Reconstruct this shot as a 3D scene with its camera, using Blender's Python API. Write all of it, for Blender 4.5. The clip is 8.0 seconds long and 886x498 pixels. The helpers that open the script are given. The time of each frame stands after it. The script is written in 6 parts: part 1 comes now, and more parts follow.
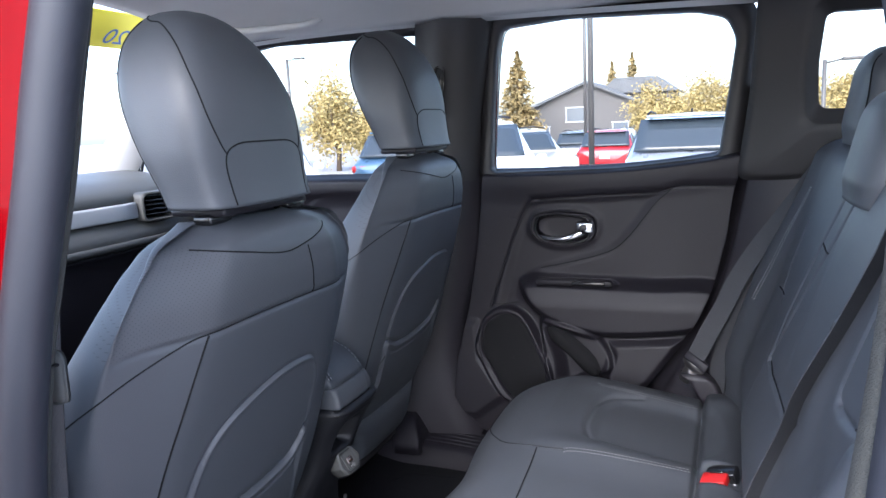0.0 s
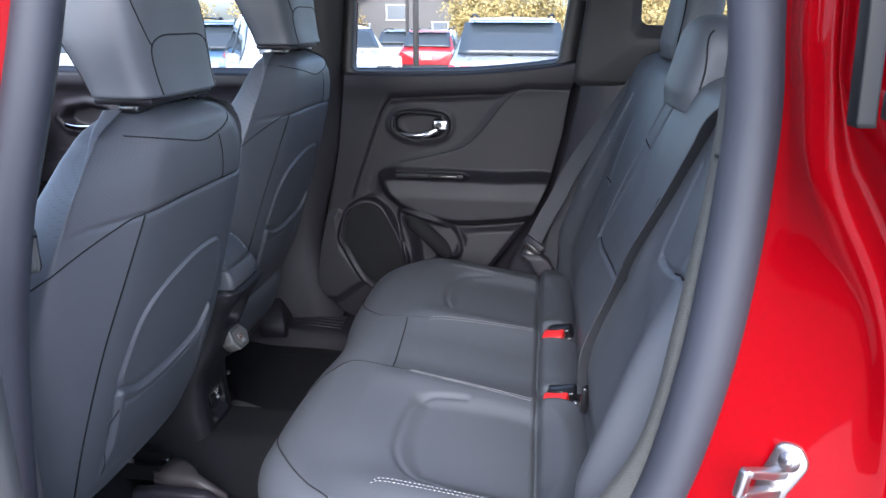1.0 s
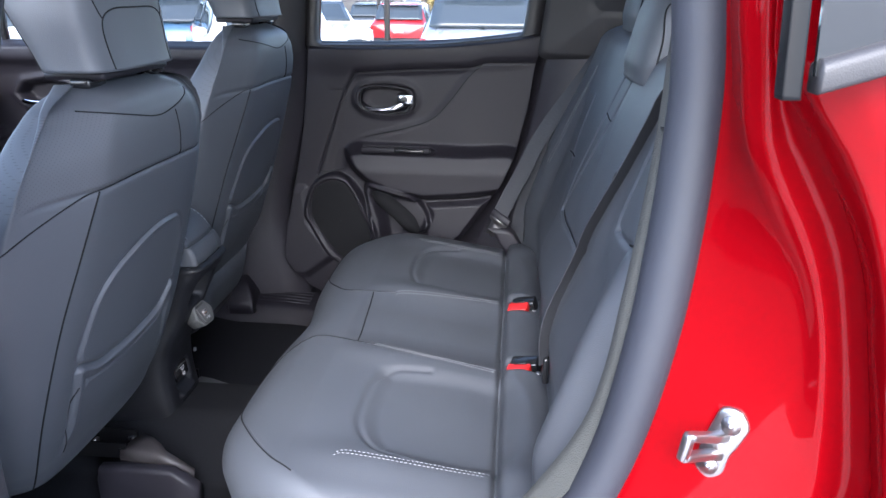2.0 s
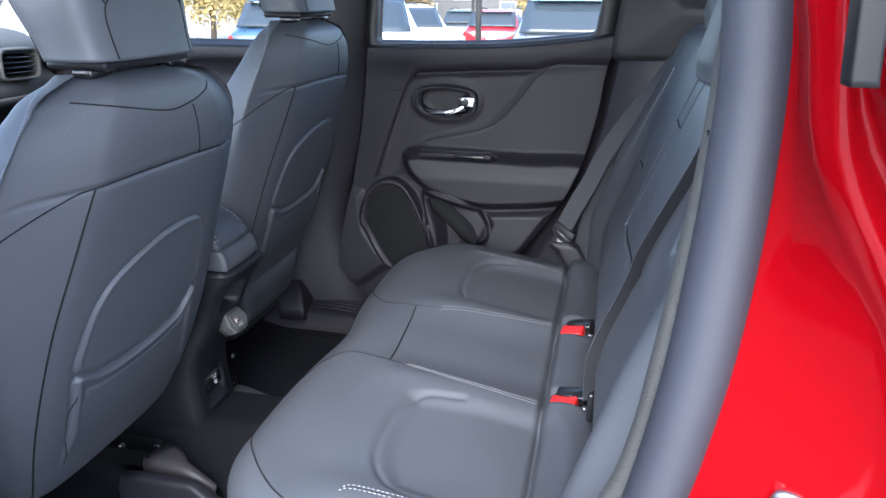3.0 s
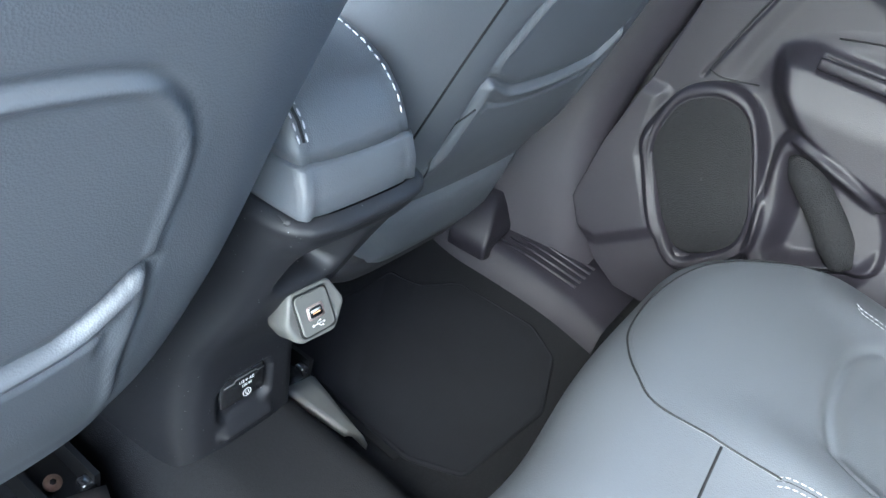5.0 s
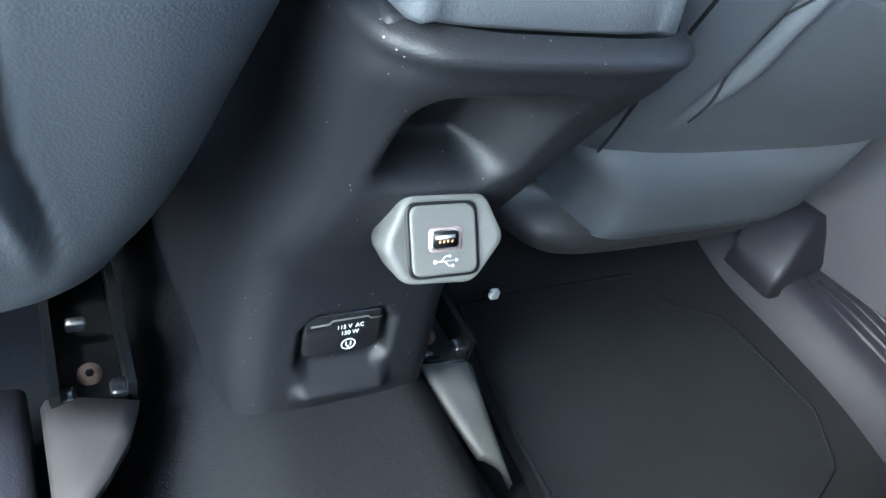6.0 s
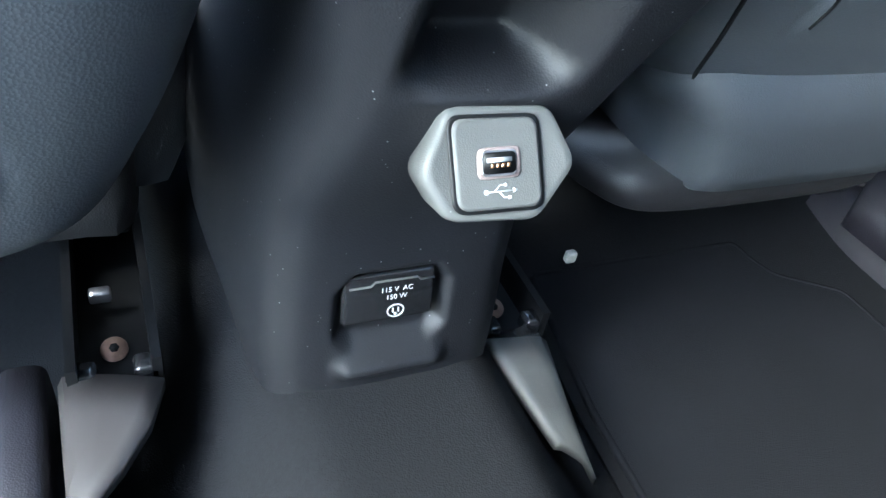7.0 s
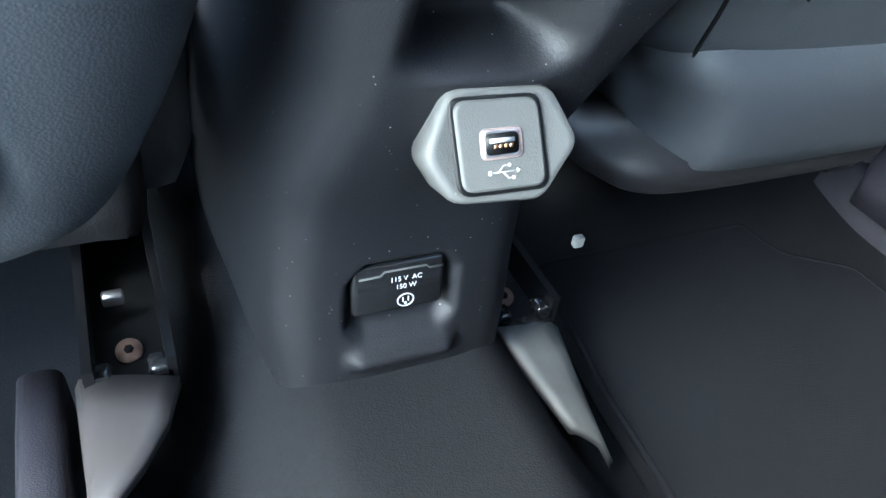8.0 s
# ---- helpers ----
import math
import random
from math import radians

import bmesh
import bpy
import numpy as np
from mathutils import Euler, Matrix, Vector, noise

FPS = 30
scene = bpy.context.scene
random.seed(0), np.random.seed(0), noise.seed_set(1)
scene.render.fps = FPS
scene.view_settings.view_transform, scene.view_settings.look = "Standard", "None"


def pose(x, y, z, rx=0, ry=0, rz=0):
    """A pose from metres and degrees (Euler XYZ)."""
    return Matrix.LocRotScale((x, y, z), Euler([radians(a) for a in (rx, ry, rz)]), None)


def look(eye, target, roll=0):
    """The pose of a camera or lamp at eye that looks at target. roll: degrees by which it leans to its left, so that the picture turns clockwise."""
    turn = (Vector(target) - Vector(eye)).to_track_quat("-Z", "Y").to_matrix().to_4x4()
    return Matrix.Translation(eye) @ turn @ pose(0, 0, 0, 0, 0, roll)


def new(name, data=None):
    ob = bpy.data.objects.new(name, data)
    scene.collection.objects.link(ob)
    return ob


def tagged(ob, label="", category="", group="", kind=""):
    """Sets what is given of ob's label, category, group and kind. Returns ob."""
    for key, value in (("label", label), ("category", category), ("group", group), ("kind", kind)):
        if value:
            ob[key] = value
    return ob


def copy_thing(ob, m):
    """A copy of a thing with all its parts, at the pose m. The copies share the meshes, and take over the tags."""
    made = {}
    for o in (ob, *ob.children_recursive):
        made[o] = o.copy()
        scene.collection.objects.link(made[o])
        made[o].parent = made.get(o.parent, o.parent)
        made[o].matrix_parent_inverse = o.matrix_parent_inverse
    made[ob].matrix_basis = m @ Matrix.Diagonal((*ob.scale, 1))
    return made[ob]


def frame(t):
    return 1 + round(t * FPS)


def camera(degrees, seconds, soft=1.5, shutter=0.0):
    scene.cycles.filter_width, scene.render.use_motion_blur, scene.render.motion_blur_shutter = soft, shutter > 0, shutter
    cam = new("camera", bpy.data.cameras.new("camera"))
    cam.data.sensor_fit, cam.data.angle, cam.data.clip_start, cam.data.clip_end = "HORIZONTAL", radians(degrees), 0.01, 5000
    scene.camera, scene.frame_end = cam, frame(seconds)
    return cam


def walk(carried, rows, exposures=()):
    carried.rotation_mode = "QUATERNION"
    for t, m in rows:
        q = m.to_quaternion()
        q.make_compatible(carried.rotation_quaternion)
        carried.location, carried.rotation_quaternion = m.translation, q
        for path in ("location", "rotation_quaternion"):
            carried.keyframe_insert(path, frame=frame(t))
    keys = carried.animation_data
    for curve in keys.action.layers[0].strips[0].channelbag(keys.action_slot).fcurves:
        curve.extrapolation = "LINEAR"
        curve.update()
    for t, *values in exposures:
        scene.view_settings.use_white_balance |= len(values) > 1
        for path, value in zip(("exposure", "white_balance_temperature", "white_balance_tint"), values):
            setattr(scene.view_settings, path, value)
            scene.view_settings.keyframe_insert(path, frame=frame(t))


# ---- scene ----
cam = camera(61.8, 8.0)
PATH = [
    (0, (0.683, -1.184, 1.252), (-0.039, 0.652, 0.923), -2.7),
    (0.5, (0.608, -1.319, 1.261), (0.181, 0.575, 0.783), -1.1),
    (1, (0.613, -1.374, 1.267), (0.368, 0.519, 0.669), 0.2),
    (1.5, (0.627, -1.384, 1.266), (0.446, 0.497, 0.612), 0.5),
    (1.7, (0.632, -1.382, 1.268), (0.46, 0.498, 0.605), 0.3),
    (2.8, (0.669, -1.322, 1.258), (0.354, 0.544, 0.61), 0.4),
    (3, (0.701, -1.247, 1.24), (0.294, 0.602, 0.595), 0.3),
    (3.5, (0.678, -1.035, 1.2), (0.171, 0.775, 0.518), 2.5),
    (4, (0.513, -0.766, 1.15), (-0.038, 0.984, 0.354), 5.7),
    (4.5, (0.381, -0.576, 1.134), (-0.21, 1.073, 0.169), 9.9),
    (5, (0.307, -0.402, 1.037), (-0.453, 1.103, -0.038), 16.8),
    (5.2, (0.292, -0.348, 0.993), (-0.608, 1.063, -0.103), 19.7),
    (6.3, (0.229, -0.155, 0.815), (-1.062, 0.714, -0.441), 16.4),
    (6.5, (0.222, -0.146, 0.799), (-1.082, 0.687, -0.468), 15.3),
    (7, (0.214, -0.139, 0.782), (-1.115, 0.632, -0.499), 12.6),
    (7.5, (0.217, -0.14, 0.779), (-1.113, 0.615, -0.509), 11.1),
    (8, (0.22, -0.14, 0.778), (-1.118, 0.609, -0.507), 9.7),
]
walk(cam, [(t, look(eye, target, roll)) for t, eye, target, roll in PATH],
     exposures=[(0.0, 3.3, 5600, 11), (1.5, 3.5, 5550, 11), (3.0, 3.65, 5500, 8), (3.5, 3.9, 5450, 6), (4.0, 4.65, 5450, 2), (4.5, 4.95, 5450, 0), (5.0, 5.25, 5500, -2), (6.3, 5.75, 5400, -5), (8.0, 5.75, 5400, -5)])

# ---------------------------------------------------------------- light
world = bpy.data.worlds.new("sky")
scene.world = world
world.use_nodes = True
wn = world.node_tree.nodes
sky = wn.new("ShaderNodeTexSky")
sky.sky_type, sky.sun_disc = "NISHITA", False
sky.sun_elevation, sky.sun_rotation = radians(40), radians(176)
sky.dust_density, sky.air_density, sky.ozone_density = 3.0, 1.0, 1.0
wn["Background"].inputs["Strength"].default_value = 0.15
haze = wn.new("ShaderNodeHueSaturation")
haze.inputs["Saturation"].default_value = 0.85
world.node_tree.links.new(sky.outputs["Color"], haze.inputs["Color"])
world.node_tree.links.new(haze.outputs["Color"], wn["Background"].inputs["Color"])

sun = new("sun", bpy.data.lights.new("sun", "SUN"))
sun.data.energy, sun.data.angle, sun.data.color = 0.25, radians(30), (1.0, 0.96, 0.90)
sun.matrix_world = look((0.5, -6.5, 5.5), (0, 0, 0))


# ---------------------------------------------------------------- materials
def material(name, color, rough=0.5, metal=0.0, grain=0.0, grain_size=0.001, vary=0.12, vary_size=0.15, coat=0.0,
             sheen=0.0, spec=0.5, wear=0.0, rough_vary=0.08):
    """A surface with broad tonal variation, fine relief (grain) and, with wear, pale dust flecks."""
    m = bpy.data.materials.new(name)
    m.use_nodes = True
    nt = m.node_tree
    b = nt.nodes["Principled BSDF"]
    L = nt.links.new
    co = nt.nodes.new("ShaderNodeTexCoord")
    n1 = nt.nodes.new("ShaderNodeTexNoise")
    n1.inputs["Scale"].default_value, n1.inputs["Detail"].default_value = 1.0 / vary_size, 5
    L(co.outputs["Object"], n1.inputs["Vector"])
    mix = nt.nodes.new("ShaderNodeMix")
    mix.data_type = "RGBA"
    mix.inputs["A"].default_value = (*[c * (1 - vary) for c in color], 1)
    mix.inputs["B"].default_value = (*[min(1, c * (1 + vary)) for c in color], 1)
    L(n1.outputs["Fac"], mix.inputs["Factor"])
    out = mix.outputs["Result"]
    if wear:
        n3 = nt.nodes.new("ShaderNodeTexVoronoi")
        n3.inputs["Scale"].default_value = 170
        L(co.outputs["Object"], n3.inputs["Vector"])
        r = nt.nodes.new("ShaderNodeMapRange")
        r.inputs["From Min"].default_value, r.inputs["From Max"].default_value = 0.085, 0.045
        L(n3.outputs["Distance"], r.inputs["Value"])
        pick = nt.nodes.new("ShaderNodeSeparateColor")
        L(n3.outputs["Color"], pick.inputs["Color"])
        some = nt.nodes.new("ShaderNodeMapRange")
        some.inputs["From Min"].default_value, some.inputs["From Max"].default_value, some.inputs["To Max"].default_value = 0.35, 0.8, wear
        L(pick.outputs["Red"], some.inputs["Value"])
        specks = nt.nodes.new("ShaderNodeMath")
        specks.operation = "MULTIPLY"
        L(r.outputs["Result"], specks.inputs[0])
        L(some.outputs["Result"], specks.inputs[1])
        m2 = nt.nodes.new("ShaderNodeMix")
        m2.data_type = "RGBA"
        m2.inputs["B"].default_value = (0.5, 0.5, 0.5, 1)
        L(out, m2.inputs["A"])
        L(specks.outputs["Value"], m2.inputs["Factor"])
        out = m2.outputs["Result"]
    L(out, b.inputs["Base Color"])
    rr = nt.nodes.new("ShaderNodeMapRange")
    rr.inputs["To Min"].default_value, rr.inputs["To Max"].default_value = max(0.02, rough - rough_vary), min(1, rough + rough_vary)
    L(n1.outputs["Fac"], rr.inputs["Value"])
    L(rr.outputs["Result"], b.inputs["Roughness"])
    b.inputs["Metallic"].default_value = metal
    b.inputs["Coat Weight"].default_value, b.inputs["Coat Roughness"].default_value = coat, 0.04
    b.inputs["Sheen Weight"].default_value = sheen
    b.inputs["Specular IOR Level"].default_value = spec
    if grain:
        n2 = nt.nodes.new("ShaderNodeTexVoronoi")
        n2.inputs["Scale"].default_value = 1.0 / grain_size
        L(co.outputs["Object"], n2.inputs["Vector"])
        bp = nt.nodes.new("ShaderNodeBump")
        bp.inputs["Strength"].default_value, bp.inputs["Distance"].default_value = grain, grain_size * 0.4
        L(n2.outputs["Distance"], bp.inputs["Height"])
        L(bp.outputs["Normal"], b.inputs["Normal"])
    return m


LEATHER = material("black_leather", (0.042, 0.0455, 0.053), 0.54, grain=0.25, grain_size=0.0013, spec=0.5)
LEATHER_PERF = material("perforated_leather", (0.045, 0.048, 0.055), 0.56, grain=0.25, grain_size=0.0013, spec=0.5)


def perforate(m, pitch):
    """Punch a regular field of small dark holes into a leather."""
    nt = m.node_tree
    b = nt.nodes["Principled BSDF"]
    co = nt.nodes.new("ShaderNodeTexCoord")
    v = nt.nodes.new("ShaderNodeTexVoronoi")
    v.inputs["Scale"].default_value, v.inputs["Randomness"].default_value = 1 / pitch, 0.0
    rot = nt.nodes.new("ShaderNodeMapping")
    rot.inputs["Scale"].default_value = (0.0, 1, 1)
    rot.inputs["Rotation"].default_value = (radians(45), 0, 0)
    nt.links.new(co.outputs["Object"], rot.inputs["Vector"])
    nt.links.new(rot.outputs["Vector"], v.inputs["Vector"])
    r = nt.nodes.new("ShaderNodeMapRange")
    r.inputs["From Min"].default_value, r.inputs["From Max"].default_value = 0.08, 0.18
    nt.links.new(v.outputs["Distance"], r.inputs["Value"])
    mix = nt.nodes.new("ShaderNodeMix")
    mix.data_type = "RGBA"
    mix.inputs["A"].default_value = (0.020, 0.0205, 0.023, 1)
    nt.links.new(r.outputs["Result"], mix.inputs["Factor"])
    old = b.inputs["Base Color"].links[0].from_socket
    nt.links.new(old, mix.inputs["B"])
    nt.links.new(mix.outputs["Result"], b.inputs["Base Color"])


perforate(LEATHER_PERF, 0.0042)
PLASTIC = material("grained_black_plastic", (0.0095, 0.0084, 0.0118), 0.52, grain=0.35, grain_size=0.0012, spec=0.3)
PLASTIC_DUSTY = material("dusty_black_plastic", (0.0036, 0.0038, 0.0056), 0.58, grain=0.3, grain_size=0.0010, wear=0.6, spec=0.35)
PLASTIC_GREY = material("soft_grey_plastic", (0.050, 0.0505, 0.049), 0.66, grain=0.25, grain_size=0.0007, wear=0.2)
PILLAR = material("dark_pillar_trim", (0.013, 0.012, 0.0135), 0.55, grain=0.3, grain_size=0.0012)
GLOSS_BLACK = material("gloss_black_plastic", (0.008, 0.008, 0.009), 0.22)
CARPET = material("charcoal_carpet", (0.0075, 0.0077, 0.0090), 0.95, grain=0.6, grain_size=0.0011, vary=0.6, vary_size=0.003, spec=0.1)
MAT_FELT = material("black_mat_felt", (0.0070, 0.0073, 0.0092), 0.95, grain=0.6, grain_size=0.001, vary=0.3, vary_size=0.05, spec=0.1)
RUBBER = material("grey_rubber_seal", (0.013, 0.0145, 0.021), 0.6, grain=0.3, grain_size=0.0008)
RED = material("red_car_paint", (0.14, 0.0004, 0.002), 0.5, coat=0.4, spec=0.0, vary=0.03, rough_vary=0.03)
CHROME = material("chrome", (0.80, 0.80, 0.82), 0.10, metal=1.0, vary=0.02, rough_vary=0.03)
STEEL = material("zinc_steel", (0.42, 0.40, 0.40), 0.36, metal=1.0)
HEADLINER = material("pale_grey_headliner", (0.60, 0.59, 0.57), 0.9, grain=0.4, grain_size=0.002, vary=0.05)
WEBBING = material("black_belt_webbing", (0.027, 0.028, 0.032), 0.55, grain=0.5, grain_size=0.002)
BUCKLE_RED = material("red_plastic", (0.45, 0.013, 0.012), 0.35)
THREAD = material("pale_thread", (0.26, 0.265, 0.28), 0.7)
SEAM_DARK = material("dark_seam", (0.008, 0.008, 0.009), 0.8, spec=0.1)
PORT_RING = material("pink_white_plastic", (0.14, 0.108, 0.102), 0.45)
WHITE_PRINT = material("white_print", (0.42, 0.42, 0.42), 0.6)
PALE_TRIM = material("pale_grey_trim", (0.28, 0.285, 0.30), 0.6, grain=0.2, grain_size=0.001)
DARK_GLASS_TRIM = material("satin_black_trim", (0.016, 0.017, 0.020), 0.45)
CLIP_GREY = material("off_white_plastic", (0.13, 0.13, 0.125), 0.5)
YELLOW = material("yellow_sticker", (0.80, 0.66, 0.02), 0.5)
BRACKET = material("brown_grey_painted_steel", (0.036, 0.031, 0.030), 0.5, vary=0.2)
SCREW = material("rusty_brown_screw", (0.20, 0.13, 0.10), 0.6, metal=0.5, vary=0.5, vary_size=0.004)
IRON = material("black_painted_steel", (0.0035, 0.0035, 0.004), 0.5, spec=0.2)
COPPER = material("copper_contact", (0.55, 0.30, 0.16), 0.4, metal=1.0)
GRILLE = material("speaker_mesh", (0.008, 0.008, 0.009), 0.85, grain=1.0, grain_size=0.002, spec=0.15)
ASPHALT = material("asphalt", (0.32, 0.31, 0.30), 0.9, grain=0.8, grain_size=0.02, vary=0.3, vary_size=2.0)


def glass(name, tint=(1, 1, 1)):
    m = bpy.data.materials.new(name)
    m.use_nodes = True
    b = m.node_tree.nodes["Principled BSDF"]
    b.inputs["Base Color"].default_value = (*tint, 1)
    b.inputs["Transmission Weight"].default_value = 1
    b.inputs["Roughness"].default_value = 0.0
    b.inputs["IOR"].default_value = 1.02
    return m


GLASS = glass("tinted_glass", (0.52, 0.52, 0.51))


# ---------------------------------------------------------------- mesh helpers
def part(name, bm, mat, parent=None, label="", smooth=True):
    """Link a bmesh (or a finished mesh) as one mesh object, under a parent if one is given."""
    if isinstance(bm, bpy.types.Mesh):
        me = bm
    else:
        bmesh.ops.recalc_face_normals(bm, faces=bm.faces)
        me = bpy.data.meshes.new(name)
        bm.to_mesh(me)
        bm.free()
    if not me.materials:
        me.materials.append(mat)
    if smooth:
        for p in me.polygons:
            p.use_smooth = True
    ob = new(name, me)
    if parent:
        ob.parent = parent
    if label:
        ob["label"] = label
    return ob


def empty(name, at=(0, 0, 0)):
    ob = new(name)
    ob.location = at
    ob.empty_display_size = 0.05
    return ob


def sheet(P, closed_u=False, closed_v=False):
    """A bmesh from an array of points (nu, nv, 3)."""
    bm = bmesh.new()
    nu, nv = P.shape[:2]
    v = [[bm.verts.new(P[i, j]) for j in range(nv)] for i in range(nu)]
    for i in range(nu - (not closed_u)):
        for j in range(nv - (not closed_v)):
            q = (v[i][j], v[(i + 1) % nu][j], v[(i + 1) % nu][(j + 1) % nv], v[i][(j + 1) % nv])
            if len(set(q)) == 4:
                bm.faces.new(q)
    return bm


def slab(P, off):
    """A closed body between a sheet of points and the same sheet shifted by off."""
    bm = bmesh.new()
    nu, nv = P.shape[:2]
    Q = P + np.asarray(off)
    a = [[bm.verts.new(P[i, j]) for j in range(nv)] for i in range(nu)]
    b = [[bm.verts.new(Q[i, j]) for j in range(nv)] for i in range(nu)]
    for i in range(nu - 1):
        for j in range(nv - 1):
            bm.faces.new((a[i][j], a[i + 1][j], a[i + 1][j + 1], a[i][j + 1]))
            bm.faces.new((b[i][j], b[i][j + 1], b[i + 1][j + 1], b[i + 1][j]))
    for i in range(nu - 1):
        bm.faces.new((a[i][0], b[i][0], b[i + 1][0], a[i + 1][0]))
        bm.faces.new((a[i][-1], a[i + 1][-1], b[i + 1][-1], b[i][-1]))
    for j in range(nv - 1):
        bm.faces.new((a[0][j], a[0][j + 1], b[0][j + 1], b[0][j]))
        bm.faces.new((a[-1][j], b[-1][j], b[-1][j + 1], a[-1][j + 1]))
    return bm


def loft(sections):
    """A closed body from rings of equal point count, capped at both ends."""
    P = np.asarray(sections, float)
    bm = sheet(P, closed_v=True)
    bm.verts.ensure_lookup_table()
    n = P.shape[1]
    bm.faces.new([bm.verts[i] for i in range(n)])
    bm.faces.new([bm.verts[(len(P) - 1) * n + i] for i in range(n)])
    return bm


def spline(pts, n, closed=False):
    """n points along a Catmull-Rom curve through pts, evenly spaced."""
    p = np.asarray(pts, float)
    if closed:
        p = np.vstack([p[-1], p, p[0], p[1]])
    else:
        p = np.vstack([2 * p[0] - p[1], p, 2 * p[-1] - p[-2]])
    out = []
    for i in range(1, len(p) - 2):
        t = np.linspace(0, 1, 24, endpoint=False)[:, None]
        a, b, c, d = p[i - 1], p[i], p[i + 1], p[i + 2]
        out.append(0.5 * (2 * b + (c - a) * t + (2 * a - 5 * b + 4 * c - d) * t**2 + (3 * b - a - 3 * c + d) * t**3))
    q = np.vstack(out + [p[-2][None]])
    s = np.r_[0, np.cumsum(np.linalg.norm(np.diff(q, axis=0), axis=1))]
    at = np.linspace(0, s[-1], n, endpoint=not closed)
    return np.stack([np.interp(at, s, q[:, k]) for k in range(q.shape[1])], -1)


def tube(path, r, sides=8, closed=False, flat=1.0):
    """A tube of radius r (a number or one per point) along a path; flat squeezes it across its second axis."""
    p = np.asarray(path, float)
    r = np.broadcast_to(r, len(p))
    if closed:
        d = np.roll(p, -1, 0) - np.roll(p, 1, 0)
    else:
        d = np.gradient(p, axis=0)
    d /= np.linalg.norm(d, axis=1)[:, None] + 1e-12
    ref = np.eye(3)[np.argmin(np.abs(d).max(0) + (0.02, 0.01, 0.0))]
    u = np.cross(d, ref)
    u /= np.linalg.norm(u, axis=1)[:, None] + 1e-12
    w = np.cross(d, u)
    a = np.linspace(0, 2 * math.pi, sides, endpoint=False)
    P = p[:, None] + r[:, None, None] * (np.cos(a)[None, :, None] * u[:, None] + flat * np.sin(a)[None, :, None] * w[:, None])
    if closed:
        return sheet(P, closed_u=True, closed_v=True)
    return loft(P)


def ribbon(path, across, width, thick):
    """A flat band of that width along a path; across gives its sideways direction at each point."""
    p, a = np.asarray(path, float), np.broadcast_to(np.asarray(across, float), (len(path), 3)).copy()
    d = np.gradient(p, axis=0)
    d /= np.linalg.norm(d, axis=1)[:, None]
    a -= (a * d).sum(1)[:, None] * d
    a /= np.linalg.norm(a, axis=1)[:, None]
    n = np.cross(d, a)
    w = np.broadcast_to(width, len(p))[:, None]
    R = np.stack([p + a * w / 2 + n * thick / 2, p + a * w / 2 - n * thick / 2, p - a * w / 2 - n * thick / 2, p - a * w / 2 + n * thick / 2], 1)
    return loft(R)


def box(size, at=(0, 0, 0), bevel=0.0, turn=None, seg=2):
    bm = bmesh.new()
    bmesh.ops.create_cube(bm, size=1)
    bmesh.ops.scale(bm, vec=size, verts=bm.verts)
    if bevel:
        bmesh.ops.bevel(bm, geom=bm.edges[:], offset=bevel, segments=seg, profile=0.5, affect="EDGES")
    m = Matrix.Translation(at) @ (turn if turn is not None else Matrix())
    bmesh.ops.transform(bm, matrix=m, verts=bm.verts)
    return bm


def cylinder(r, h, at=(0, 0, 0), turn=None, sides=24, bevel=0.0):
    bm = bmesh.new()
    bmesh.ops.create_cone(bm, cap_ends=True, segments=sides, radius1=r, radius2=r, depth=h)
    if bevel:
        bmesh.ops.bevel(bm, geom=[e for e in bm.edges if len(e.link_faces) == 2 and e.calc_face_angle() > 1], offset=bevel, segments=2, affect="EDGES")
    bmesh.ops.transform(bm, matrix=Matrix.Translation(at) @ (turn if turn is not None else Matrix()), verts=bm.verts)
    return bm


def join(*bms):
    out = bmesh.new()
    for b in bms:
        me = bpy.data.meshes.new("tmp")
        b.to_mesh(me)
        b.free()
        out.from_mesh(me)
        bpy.data.meshes.remove(me)
    return out


def sdf(X, Y, poly):
    """Signed distance (negative inside) from grid points to a polygon."""
    p = np.asarray(poly, float)
    q = np.roll(p, -1, 0)
    d = np.full(X.shape, 1e9)
    inside = np.zeros(X.shape, bool)
    for (ax, ay), (bx, by) in zip(p, q):
        ex, ey = bx - ax, by - ay
        t = np.clip(((X - ax) * ex + (Y - ay) * ey) / (ex * ex + ey * ey + 1e-15), 0, 1)
        d = np.minimum(d, np.hypot(X - ax - t * ex, Y - ay - t * ey))
        if ay != by:
            inside ^= ((ay > Y) != (by > Y)) & (X < (bx - ax) * (Y - ay) / (by - ay) + ax)
    return np.where(inside, -d, d)


def ease(d, lo, hi):
    """0 below lo, 1 above hi, smooth between."""
    t = np.clip((d - lo) / (hi - lo), 0, 1)
    return t * t * (3 - 2 * t)


def line_distance(X, Y, pts):
    p = np.asarray(pts, float)
    d = np.full(X.shape, 1e9)
    for (ax, ay), (bx, by) in zip(p[:-1], p[1:]):
        ex, ey = bx - ax, by - ay
        t = np.clip(((X - ax) * ex + (Y - ay) * ey) / (ex * ex + ey * ey + 1e-15), 0, 1)
        d = np.minimum(d, np.hypot(X - ax - t * ex, Y - ay - t * ey))
    return d


